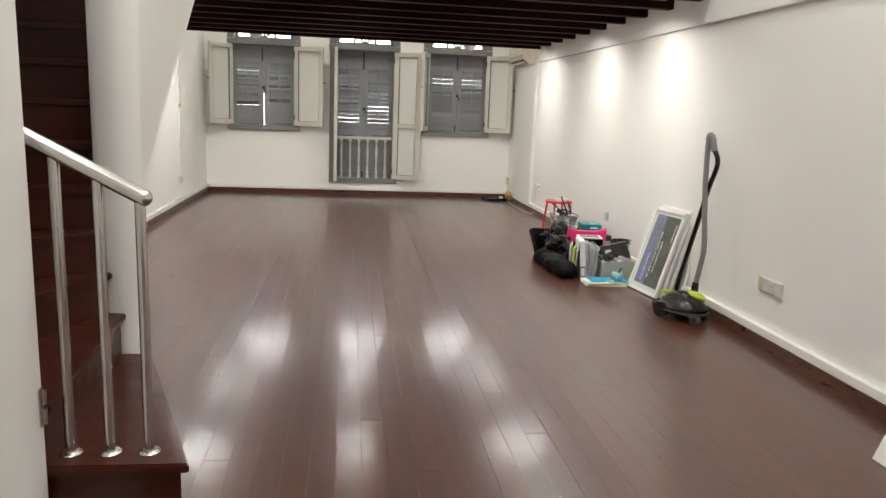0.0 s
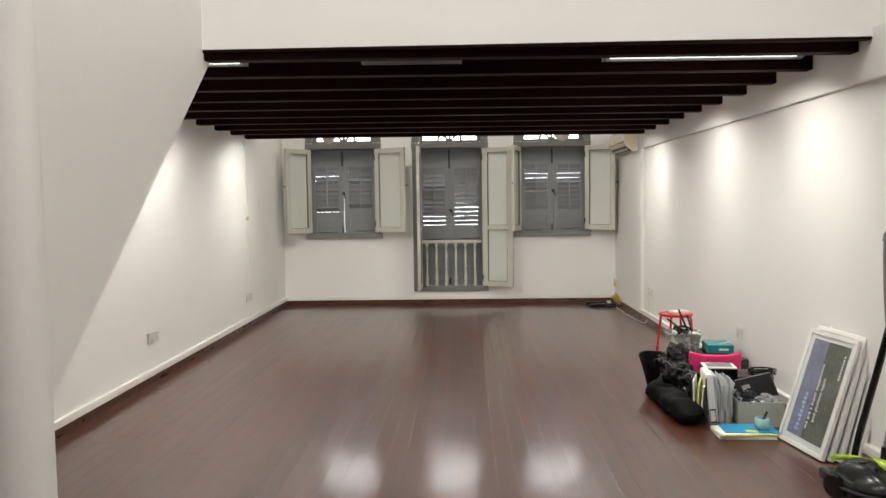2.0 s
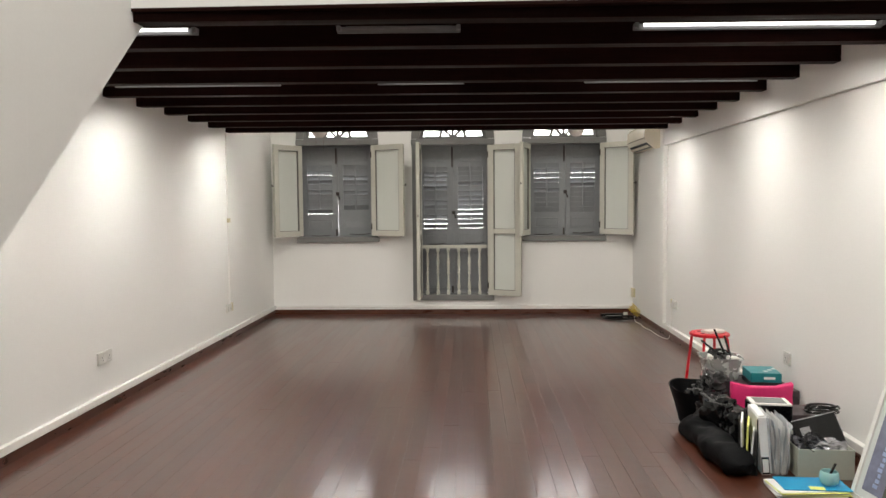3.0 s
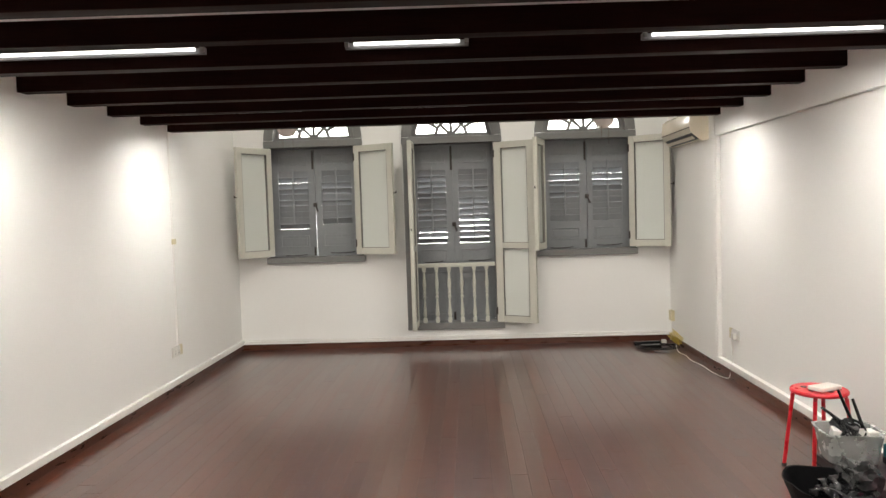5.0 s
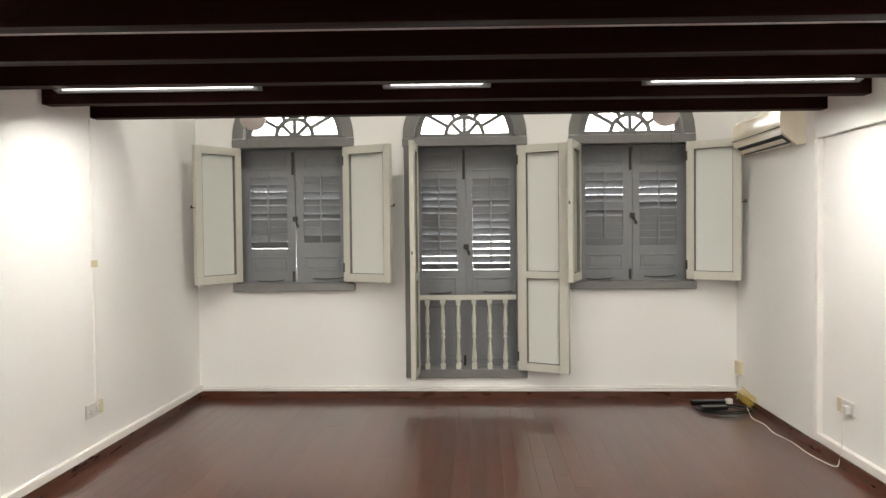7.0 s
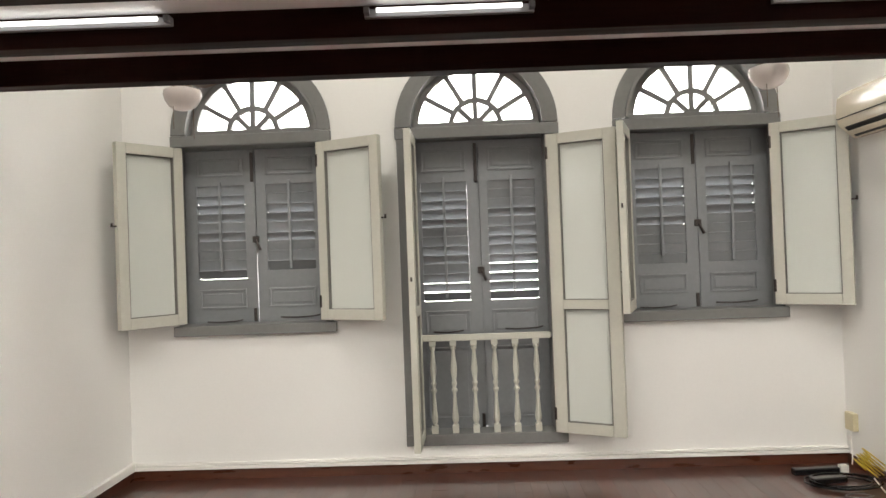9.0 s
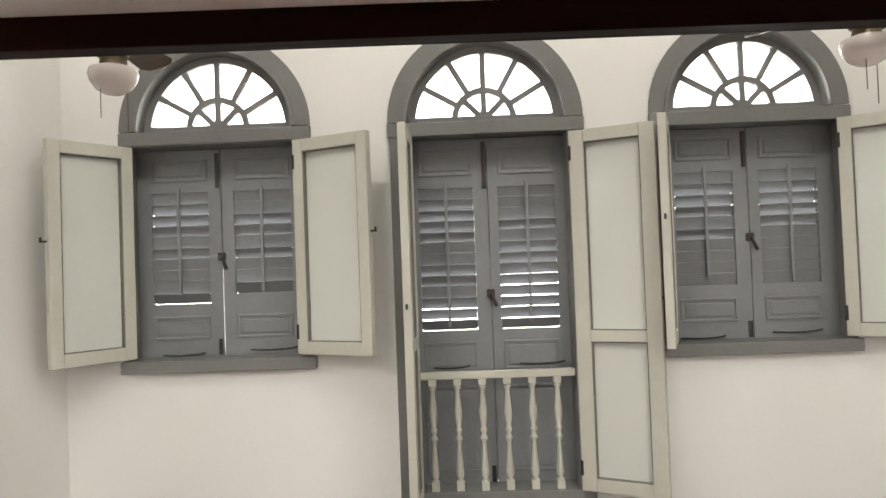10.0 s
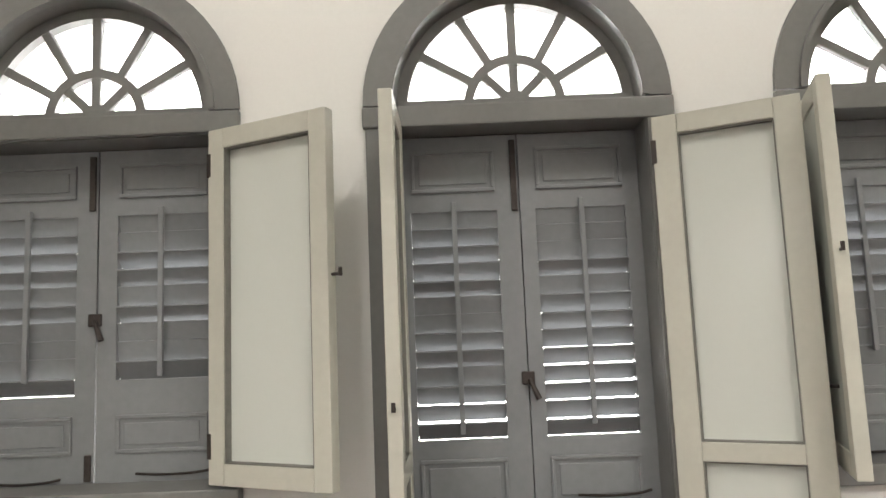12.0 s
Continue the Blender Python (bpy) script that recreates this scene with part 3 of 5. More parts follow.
def balcony_door():
    cx, half, z0 = UNITS["door_1"]
    ob = thing("door_1", (0, 0, 0), "grey louvred double door with a cream baluster rail before it", "door", kind="structure")
    fanlight(ob, cx, HALF_W["door_1"])
    for s in (-1, 1):
        xs = sorted((cx + s * 0.524, cx + s * 0.44))
        part("door_frame", boxed(xs[0], xs[1], YE - 0.022, YE, 0.185, TOP - 0.008, bevel=0.004), M_GREY_FRAME, ob)
        xs = sorted((cx + s * 0.459, cx + s * 0.44))
        part("door_jamb", boxed(xs[0], xs[1], YE, YE + 0.17, 0.235, TOP), M_GREY_FRAME, ob)
    part("door_sill", boxed(cx - 0.524, cx + 0.524, YE - 0.03, YE + 0.17, 0.183, 0.256, bevel=0.005), M_GREY_FRAME, ob)
    meet = 0.418
    pan = ((0.885, 1.045), (1.98, 2.135), (0.32, 0.80))
    shutter(ob, cx - 0.438, meet - 0.002, 0.258, TOP - 0.004, 0.026, 0.336, (1.108, 1.91), pan, [OPEN, OPEN, HALF, SHUT, HALF, HALF, SHUT, SHUT, OPEN, HALF, OPEN, HALF, SHUT], (1.13, 1.94))
    shutter(ob, meet + 0.002, cx + 0.438, 0.258, TOP - 0.004, 0.474, 0.795, (1.108, 1.91), pan, [OPEN, HALF, OPEN, OPEN, OPEN, HALF, OPEN, HALF, SHUT, OPEN, SHUT, SHUT, SHUT], (1.15, 1.94))
    # unseen strip added behind the leaves against daylight through their meeting gap
    part("meeting_leak_strip", boxed(meet - 0.02, meet + 0.02, Y_SHUT + 0.037, Y_SHUT + 0.05, 0.258, TOP - 0.004), M_GREY, ob)
    leak_strips(ob, cx - 0.438, cx + 0.438, 0.258)
    bolts(ob, meet, 2.165, 1.31, 0.262, 0.26)
    stay(ob, cx - 0.33, cx - 0.13, 0.905)
    stay(ob, cx + 0.15, cx + 0.40, 0.915)
    casement(ob, (0.864, 12.12), (1.27, 11.915), 0.256, 2.172, rails=(1.075,), stile=0.08)
    casement(ob, (-0.008, 12.14), (-0.012, 11.75), 0.235, 2.19, rails=(1.075,), stile=0.08)
    balus = part("rail", boxed(cx - 0.41, cx + 0.435, YE - 0.012, YE + 0.03, 0.857, 0.898, bevel=0.006), M_CREAM, ob)
    prof = [(0.016, 0.0), (0.016, 0.006), (0.012, 0.012), (0.02, 0.03), (0.0215, 0.05), (0.015, 0.12), (0.010, 0.20), (0.012, 0.215), (0.019, 0.225), (0.019, 0.235), (0.012, 0.245), (0.012, 0.26), (0.018, 0.27), (0.018, 0.28), (0.012, 0.29), (0.019, 0.34), (0.021, 0.37), (0.014, 0.44), (0.0105, 0.49), (0.018, 0.50), (0.018, 0.51), (0.012, 0.52)]
    for k in range(6):
        x = 0.075 + 0.135 * k
        bm = lathe(bmesh.new(), prof, (x, YE + 0.01, 0.305), seg=12)
        b = part("baluster", bm, M_CREAM, ob, soft=True)
        part("foot", boxed(x - 0.021, x + 0.021, YE - 0.011, YE + 0.031, 0.256, 0.306, bevel=0.003), M_CREAM, b)
        part("cap", boxed(x - 0.021, x + 0.021, YE - 0.009, YE + 0.029, 0.824, 0.858, bevel=0.003), M_CREAM, b)


balcony_door()

# ---- lamps ----
for row, x0, x1 in TUBES:
    y = BEAM_Y[row]
    y += 0.075 * ((x0 + x1) / 2 - 0.4) / 2.35
    ob = thing("fluorescent_lamp", ((x0 + x1) / 2, y - 0.004, 2.272), "white batten with a bare fluorescent tube on a dark joist", "ceiling lamp", "tube lamps on the joists", rz=1.83)
    h = (x1 - x0) / 2
    part("batten", boxed(-h, h, -0.022, 0.0, -0.014, 0.016, bevel=0.003), M_BATTEN, ob)
    for s in (-1, 1):
        part("lamp_holder", boxed(min(s * h, s * (h - 0.02)), max(s * h, s * (h - 0.02)), -0.052, -0.022, -0.008, 0.016, bevel=0.003), M_BATTEN, ob)
    part("tube", rod(bmesh.new(), (-h + 0.045, -0.038, 0.006), (h - 0.045, -0.038, 0.006), 0.008, seg=12), M_BATTEN if (row, x0) == UNLIT else M_TUBE, ob, soft=True)
M_GLOW = material("lit_downlight_lens", (1, 0.98, 0.94), 0.3, vary=0, bump=0, glow=4.0)
for x, y in SPOTS:
    ob = thing("downlight", (x, y, CEIL_Z), "small white recessed downlight close to the wall", "downlight", "wall-washing downlights")
    part("trim_ring", lathe(bmesh.new(), [(0.045, -0.008), (0.045, 0.0), (0.03, 0.0), (0.03, -0.008)], seg=20), M_PLASTIC_W, ob)
    part("lens", lathe(bmesh.new(), [(0.028, -0.004), (0.028, -0.001)], seg=20), M_GLOW, ob)

# ---- fittings on the walls ----


def socket(at, face, label, twin=True, yellow=False, plug=False, width=0.146):
    """A wall socket: plate, inner panel, rocker switches and slots. face: +1 on the east wall (plate looks to -x), -1 on the west wall."""
    ob = thing("wall_socket", at, label, "socket", "sockets along the walls")
    s = -face
    h = 0.043
    w = width / 2

    def bx(x0, x1, *rest, bevel=0.002):
        a, b = sorted((s * x0, s * x1))
        return boxed(a, b, *rest, bevel=bevel)
    part("plate", bx(0.0, 0.016, -w, w, -h, h, bevel=0.004), M_SOCKET, ob)
    for k in ((-1, 1) if twin else (0,)):
        c = k * w / 2
        panel = part("panel", bx(0.016, 0.019, c - 0.03, c + 0.03, -0.034, 0.034), M_SOCKET, ob)
        part("switch", bx(0.019, 0.023, c + 0.008, c + 0.02, 0.012, 0.028), M_SOCKET, panel)
        bm = bmesh.new()
        for dy, dz in ((0, 0.004), (-0.011, -0.016), (0.011, -0.016)):
            a, b = sorted((s * 0.0185, s * 0.0196))
            box(bm, a, b, c + dy - 0.002, c + dy + 0.002, dz - 0.005, dz + 0.005)
        part("slots", bm, M_SOCKET_HOLE, panel)
    if yellow:
        part("side_module", bx(0.0, 0.016, w, w + 0.05, -h, h, bevel=0.003), M_PLASTIC_Y, ob, "yellowed plastic module")
    if plug:
        part("plug", bx(0.014, 0.05, -0.05, -0.005, -0.03, 0.02, bevel=0.006), M_SOCKET, ob)
    return ob


socket((XR, 10.345, 0.366), 1, "white twin wall socket with a plug and a yellowed module", plug=True, yellow=True)
socket((XR, 7.645, 0.378), 1, "single white wall socket above the clutter", twin=False, width=0.09)
socket((XR, 4.72, 0.374), 1, "white wall socket with a yellowed module above the skirting", twin=False, yellow=True, width=0.19)
socket((XL, 10.345, 0.346), -1, "white twin wall socket under a conduit", yellow=True)
socket((XL, 7.725, 0.372), -1, "white twin wall socket above the dark skirting", width=0.19)

conduit = thing("cable_conduit", (XL, 10.40, 0.39), "thin white cable conduit clipped down the wall to a socket", "conduit")
part("channel", boxed(0, 0.012, -0.009, 0.009, 0.0, 1.80, bevel=0.002), M_TRIM, conduit)
part("coupling", boxed(0, 0.028, -0.018, 0.018, 0.86, 0.905, bevel=0.004), M_PLASTIC_Y, conduit)

tagged(link_bm("trim_wall_band", boxed(XR - 0.035, XR, -1.5, 10.72, 2.03, 2.305, bevel=0.01), M_WALL), kind="structure")
tagged(link_bm("trim_corner_bead", boxed(XF + 0.001, XR - 0.001, 10.682, 10.7195, 0.119, 2.029, bevel=0.005), M_TRIM), kind="structure")

jb = thing("junction_box", (XF, 12.05, 0.28), "yellowed plastic junction box with a cable near the floor corner", "junction box")
part("box", boxed(-0.035, 0, -0.05, 0.05, -0.05, 0.06, bevel=0.005), M_PLASTIC_Y, jb)
part("cable", tube(bmesh.new(), curve_pts([(-0.02, 0, -0.05), (-0.022, 0.01, -0.12), (-0.03, -0.02, -0.2), (-0.05, -0.05, -0.25)]), 0.004, 6), M_PLASTIC_W, jb)

M_AC = material("cream_ac_plastic", (0.70, 0.63, 0.50), 0.16, vary=0.04, scale=5, bump=0.008)


def aircon():
    ob = thing("air_conditioner", (XF + 0.055, 11.33, 2.02), "cream split-type air conditioner with an open outlet flap", "air conditioner")
    prof = [(0.0, 0.02), (-0.11, 0.0), (-0.2, 0.075), (-0.215, 0.14), (-0.205, 0.24), (-0.17, 0.272), (-0.05, 0.28), (0.0, 0.28)]
    bm = prism(bmesh.new(), prof, 0.96, Matrix.Translation((0, -0.48, 0)))
    bmesh.ops.bevel(bm, geom=[e for e in bm.edges if abs(e.verts[0].co.y - e.verts[1].co.y) < 1e-4], offset=0.012, segments=2, affect="EDGES")
    body = part("body", bm, M_AC, ob, soft=True)
    tilt = Matrix.Translation((-0.157, 0, 0.036)) @ Matrix.Rotation(radians(39.8), 4, "Y")
    part("outlet", boxed(-0.042, 0.042, -0.42, 0.42, -0.004, 0.004, m=tilt), M_SOCKET_HOLE, ob)
    part("flap", boxed(-0.02, 0.014, -0.415, 0.415, -0.02, -0.014, bevel=0.002, m=tilt), M_AC, ob)
    part("panel_joint", boxed(-0.2195, -0.2, -0.46, 0.46, 0.112, 0.115), M_SOCKET_HOLE, ob)
    part("end_seam", boxed(-0.12, -0.118, -0.4815, 0.4815, 0.02, 0.27), M_PLASTIC_Y, ob)


aircon()

# ---- ceiling fans in the void before the front wall ----
M_BLADE = material("worn_oak_fan_blade", (0.10, 0.056, 0.027), 0.5, vary=0.35, scale=3, fine=14, bump=0.05, grain=(1.2, 12, 12), spread=0.2)
M_BRASS = material("tarnished_brass", (0.13, 0.095, 0.06), 0.45, metal=0.8, vary=0.35, scale=12, fine=60, bump=0.03)
M_GLOBE = material("opal_glass_globe", (0.80, 0.74, 0.70), 0.2, vary=0.03, scale=6, bump=0.0)


def fan(at, turn):
    ob = thing("ceiling_fan", at, "ceiling fan at rest with oak blades, brass hub and opal globe", "ceiling fan", "fans before the front wall")
    part("down_rod", rod(bmesh.new(), (0, 0, 0.18), (0, 0, HIGH_Z - at[2]), 0.012, seg=12), M_BRASS, ob)
    part("canopy", lathe(bmesh.new(), [(0.02, HIGH_Z - at[2] - 0.06), (0.06, HIGH_Z - at[2] - 0.02), (0.065, HIGH_Z - at[2])], seg=20), M_BRASS, ob, soft=True)
    part("motor", lathe(bmesh.new(), [(0.03, 0.19), (0.085, 0.17), (0.1, 0.14), (0.1, 0.105), (0.055, 0.095), (0.05, 0.06), (0.058, 0.055), (0.058, 0.035), (0.045, 0.03), (0.05, 0.01), (0.055, 0.0)], seg=28), M_BRASS, ob, soft=True)
    globe = [(0.056, 0.0), (0.088, -0.012), (0.093, -0.03), (0.086, -0.06), (0.066, -0.09), (0.036, -0.108), (0.012, -0.113)]
    part("globe", lathe(bmesh.new(), globe, seg=28), M_GLOBE, ob, "opal glass bowl shade", soft=True)
    for k in range(5):
        m = pose(0, 0, 0.118, 0, 0, turn + 72 * k) @ pose(0, 0, 0, -16, 0, 0)
        arm = part("blade_arm", boxed(0.08, 0.2, -0.012, 0.012, -0.003, 0.003, bevel=0.002, m=m), M_BRASS, ob)
        bm = bmesh.new()
        shape = [(0.14, -0.035), (0.18, -0.058), (0.40, -0.075), (0.45, -0.05), (0.46, 0.0), (0.45, 0.05), (0.40, 0.075), (0.18, 0.058), (0.14, 0.035)]
        lo = [bm.verts.new(m @ Vector((x, y, 0.003))) for x, y in shape]
        hi = [bm.verts.new(m @ Vector((x, y, 0.009))) for x, y in shape]
        bm.faces.new(lo), bm.faces.new(hi)
        for i in range(len(shape)):
            j = (i + 1) % len(shape)
            bm.faces.new((lo[i], lo[j], hi[j], hi[i]))
        part("blade", bm, M_BLADE, arm)
    for x, y, l in ((-0.03, -0.045, 0.24), (0.045, 0.02, 0.28)):
        part("pull_chain", rod(bmesh.new(), (x, y, 0.03), (x, y, 0.03 - l), 0.0018, seg=6), M_BRASS, ob)


fan((-1.057, 10.955, 2.292), 18)
fan((1.811, 10.94, 2.27), 130)

# ---- things along the east wall ----
M_BLACK = material("black_plastic", (0.006, 0.006, 0.0065), 0.22, vary=0.2, scale=8, bump=0.02)
M_LIME = material("lime_plastic", (0.38, 0.55, 0.03), 0.3, vary=0.06, scale=8, bump=0.01)
M_HOSE = material("grey_hose_plastic", (0.20, 0.20, 0.20), 0.4, vary=0.1, scale=20, bump=0.02)
M_RUBBER = material("black_rubber", (0.03, 0.03, 0.03), 0.7, vary=0.2, scale=20, bump=0.05)


def vacuum():
    ob = thing("vacuum_cleaner", (2.505, 5.36, 0), "black canister vacuum cleaner with lime trim, wand against the wall", "vacuum cleaner")
    m = pose(0, 0, 0, 0, 0, 28)
    bm = bmesh.new()
    bmesh.ops.create_uvsphere(bm, u_segments=28, v_segments=16, radius=1)
    for v in bm.verts:
        x, y, z = v.co
        zz = max(z, -0.35)
        v.co = m @ Vector((0.138 * x * (1 - 0.12 * zz), 0.185 * y * (1 - 0.1 * abs(y)), 0.082 + 0.1 * zz * (1 - 0.3 * max(0, -y)) + 0.006 * math.sin(9 * x) * (z > 0)))
    part("body", bm, M_BLACK, ob, "glossy black plastic shell", soft=True)
    bm = bmesh.new()
    pts = [m @ Vector((0.137 * math.cos(a), 0.18 * math.sin(a), 0.062)) for a in np.linspace(0, 2 * math.pi, 33)[:-1]]
    part("bumper", tube(bm, pts, 0.008, 8, closed=True), M_RUBBER, ob, soft=True)
    for s in (-1, 1):
        part("wheel", rod(bmesh.new(), m @ Vector((s * 0.105, 0.09, 0.055)), m @ Vector((s * 0.137, 0.09, 0.055)), 0.055, seg=24), M_BLACK, ob)
        part("caster", rod(bmesh.new(), m @ Vector((s * 0.06 - 0.012, -0.13, 0.02)), m @ Vector((s * 0.06 + 0.012, -0.13, 0.02)), 0.02, seg=16), M_RUBBER, ob)
    band = [m @ Vector((0.128 * math.cos(a), 0.02 + 0.15 * math.sin(a), 0.15 - 0.012 * math.cos(a))) for a in np.linspace(0.15, 1.9, 14)]
    part("lime_band", tube(bmesh.new(), band, 0.013, 8), M_LIME, ob, "lime green trim", soft=True)
    bm = bmesh.new()
    bmesh.ops.create_uvsphere(bm, u_segments=20, v_segments=10, radius=1)
    for v in bm.verts:
        v.co = Vector((0.08 + 0.062 * v.co.x, -0.01 + 0.085 * v.co.y, 0.155 + 0.036 * v.co.z - 0.3 * 0.062 * v.co.x))
    part("hose_collar", bm, M_LIME, ob, "lime green trim", soft=True)
    part("cuff", rod(bmesh.new(), (0.07, 0.0, 0.17), (0.075, 0.005, 0.25), 0.026, 0.022, seg=18), M_BLACK, ob)
    hose = [(0.075, 0.005, 0.23), (0.09, 0.0, 0.35), (0.1, -0.012, 0.48), (0.1, 0.008, 0.62), (0.098, 0.03, 0.74), (0.098, 0.062, 0.93), (0.10, 0.082, 1.12), (0.10, 0.082, 1.225)]
    part("hose", tube(bmesh.new(), curve_pts(hose, 10), 0.0185, 10), M_HOSE, ob, "ribbed grey hose", soft=True)
    grip = [(0.10, 0.084, 1.215), (0.105, 0.08, 1.25), (0.115, 0.065, 1.24), (0.12, 0.048, 1.19), (0.125, 0.035, 1.15)]
    part("grip", tube(bmesh.new(), curve_pts(grip, 6), 0.022, 12), M_HOSE, ob, "grey bent hand grip", soft=True)
    wand = [(0.125, 0.04, 1.16), (0.14, 0.012, 1.10), (0.14, 0.015, 1.03), (0.12, 0.05, 0.9), (0.09, 0.11, 0.62), (0.05, 0.2, 0.24), (0.04, 0.225, 0.10)]
    part("wand", tube(bmesh.new(), curve_pts(wand, 8), 0.0165, 12), M_BLACK, ob, soft=True)
    part("floor_head", boxed(-0.10, 0.13, 0.19, 0.30, 0.0, 0.05, bevel=0.014), M_BLACK, ob)


vacuum()

M_FRAME_W = material("white_frame_moulding", (0.76, 0.75, 0.71), 0.4, vary=0.04, scale=8, bump=0.02)
M_BACK = material("brown_backing_board", (0.3, 0.2, 0.12), 0.8, vary=0.1)
M_MAT = material("pale_mount_board", (0.62, 0.66, 0.64), 0.6, vary=0.03)
M_PRINT_BLUE = material("print_pale_violet", (0.19, 0.20, 0.28), 0.14, vary=0.3, scale=6, fine=30, bump=0)
M_PRINT_GREEN = material("print_dark_green", (0.10, 0.108, 0.088), 0.14, vary=0.4, scale=7, fine=40, bump=0)
M_INK_W = material("white_ink", (0.75, 0.75, 0.78), 0.3, vary=0.02, bump=0)
M_INK_BLUE = material("pale_blue_ink", (0.30, 0.38, 0.60), 0.3, vary=0.02, bump=0)


def words(name, text, size, m, mat, parent):
    cu = bpy.data.curves.new(name, "FONT")
    cu.body, cu.size, cu.extrude, cu.align_x, cu.resolution_u = text, size, 0.0003, "LEFT", 3
    tmp = bpy.data.objects.new(name, cu)
    scene.collection.objects.link(tmp)
    me = bpy.data.meshes.new_from_object(tmp.evaluated_get(bpy.context.evaluated_depsgraph_get()))
    bpy.data.objects.remove(tmp)
    me.materials.clear()
    me.materials.append(mat)
    ob = new(name, me)
    ob.parent = parent
    ob.matrix_local = m
    return ob


def picture(base, rz, lean, w, h, label, front):
    """A framed print standing on its short edge and leaning on the wall. Its own x runs along the bottom edge, z up the frame, -y to the viewer."""
    ob = thing("framed_print", base, label, "picture", "framed prints against the wall")
    ob.matrix_world = Matrix.Translation(base) @ Matrix.Rotation(radians(rz), 4, "Z") @ Matrix.Rotation(radians(-lean), 4, "X")
    f, t = 0.024, 0.022
    for a in ((0, f, 0, h), (w - f, w, 0, h), (f, w - f, 0, f), (f, w - f, h - f, h)):
        part("frame_side", boxed(a[0], a[1], 0, t, a[2], a[3], bevel=0.002), M_FRAME_W, ob)
    part("backing", boxed(f - 0.004, w - f + 0.004, 0.014, 0.019, f - 0.004, h - f + 0.004), M_BACK, ob)
    part("mount", boxed(f - 0.003, w - f + 0.003, 0.010, 0.013, f - 0.003, h - f + 0.003), M_MAT, ob)
    if front:
        a, b, lo, hi = 0.056, w - 0.045, 0.06, h - 0.05
        mid = a + (b - a) * 0.42
        part("print_left", boxed(a, mid, 0.008, 0.0095, lo, hi), M_PRINT_BLUE, ob, "pale violet half of the print")
        part("print_right", boxed(mid, b, 0.008, 0.0095, lo, hi), M_PRINT_GREEN, ob, "dark green half of the print")
        up = lambda x, z: Matrix(((0, -1, 0, x), (0, 0, -1, 0.0075), (1, 0, 0, z), (0, 0, 0, 1)))
        words("lettering", "we are a super supportive", 0.036, up(mid + 0.022, lo + 0.06), M_INK_W, ob)
        words("lettering", "and positive team", 0.036, up(mid + 0.066, lo + 0.11), M_INK_W, ob)
        bm = bmesh.new()
        for k in range(9):
            z = lo + 0.03 + 0.026 * k
            box(bm, mid - 0.075 + 0.006 * (k % 3), mid - 0.045, 0.0066, 0.0079, z, z + 0.018)
        part("headline_bars", bm, M_INK_BLUE, ob)
        bm = bmesh.new()
        for k in range(8):
            box(bm, b - 0.03, b - 0.02, 0.0066, 0.0079, hi - 0.19 + 0.018 * k, hi - 0.19 + 0.018 * k + 0.012)
        part("small_print_bars", bm, M_INK_W, ob)
    return ob


P_RZ = -82.0
for k in range(5):
    label = "white-framed print leaning, pale violet and dark green with lettering" if k == 0 else "white-framed print leaning behind another frame"
    picture((2.452 + 0.043 * k, 6.262 - 0.012 * k, 0.0075), P_RZ, 17.5 - 1.1 * k, 0.42, 0.68 + (0.015 if k % 2 else 0), label, k == 0)

M_PAPER = material("white_paper", (0.78, 0.78, 0.76), 0.7, vary=0.04, scale=10, bump=0.02)
M_YELLOW = material("yellow_paper", (0.75, 0.78, 0.2), 0.65, vary=0.05, scale=10, bump=0.02)
M_BLUE = material("blue_folder", (0.02, 0.30, 0.55), 0.35, vary=0.08, scale=8, bump=0.02)
M_MINT = material("mint_ceramic", (0.36, 0.62, 0.62), 0.25, vary=0.04, scale=10, bump=0.01)
pile = thing("paper_pile", (2.285, 6.32, 0), "flat pile of white papers under a blue folder", "papers")
prng = random.Random(3)
for k in range(10):
    bm = boxed(-0.165, 0.165, -0.09, 0.09, 0.0034 * k, 0.0034 * k + 0.003, m=pose(prng.uniform(-0.014, 0.006), prng.uniform(-0.01, 0.006), 0, 0, 0, prng.uniform(-7, 5)))
    part("sheet", bm, M_YELLOW if k in (4, 8) else M_PAPER, pile)
part("folder", boxed(-0.145, 0.17, -0.08, 0.09, 0.0345, 0.039, bevel=0.001, m=pose(0.01, 0.004, 0, 0, 0, -3)), M_BLUE, pile, "blue plastic folder")
part("sticky_note", boxed(-0.035, 0.035, -0.02, 0.02, 0.0394, 0.041, m=pose(0.02, -0.055, 0, 0, 0, -10)), M_YELLOW, pile)
cup = thing("cup", (2.385, 6.315, 0.0392), "small mint-green cup holding a black pen", "cup")
part("bowl", lathe(bmesh.new(), [(0.026, 0.0), (0.04, 0.012), (0.045, 0.035), (0.042, 0.06), (0.037, 0.068), (0.034, 0.066), (0.038, 0.04), (0.03, 0.012)], seg=24), M_MINT, cup, soft=True)
part("pen", rod(bmesh.new(), (-0.01, 0, 0.02), (0.035, 0.012, 0.1), 0.006, seg=8), M_BLACK, cup)

M_CARD = material("grey_green_card", (0.42, 0.43, 0.36), 0.6, vary=0.05, scale=5, bump=0.02)
M_CARDIN = material("card_inside", (0.30, 0.29, 0.25), 0.7, vary=0.05)
M_FOIL = material("dark_grey_foil", (0.10, 0.10, 0.11), 0.25, metal=0.5, vary=0.4, scale=14, fine=50, bump=0.2)
M_SILVER = material("crinkled_silver_film", (0.5, 0.5, 0.52), 0.2, metal=0.8, vary=0.3, scale=20, fine=60, bump=0.3)


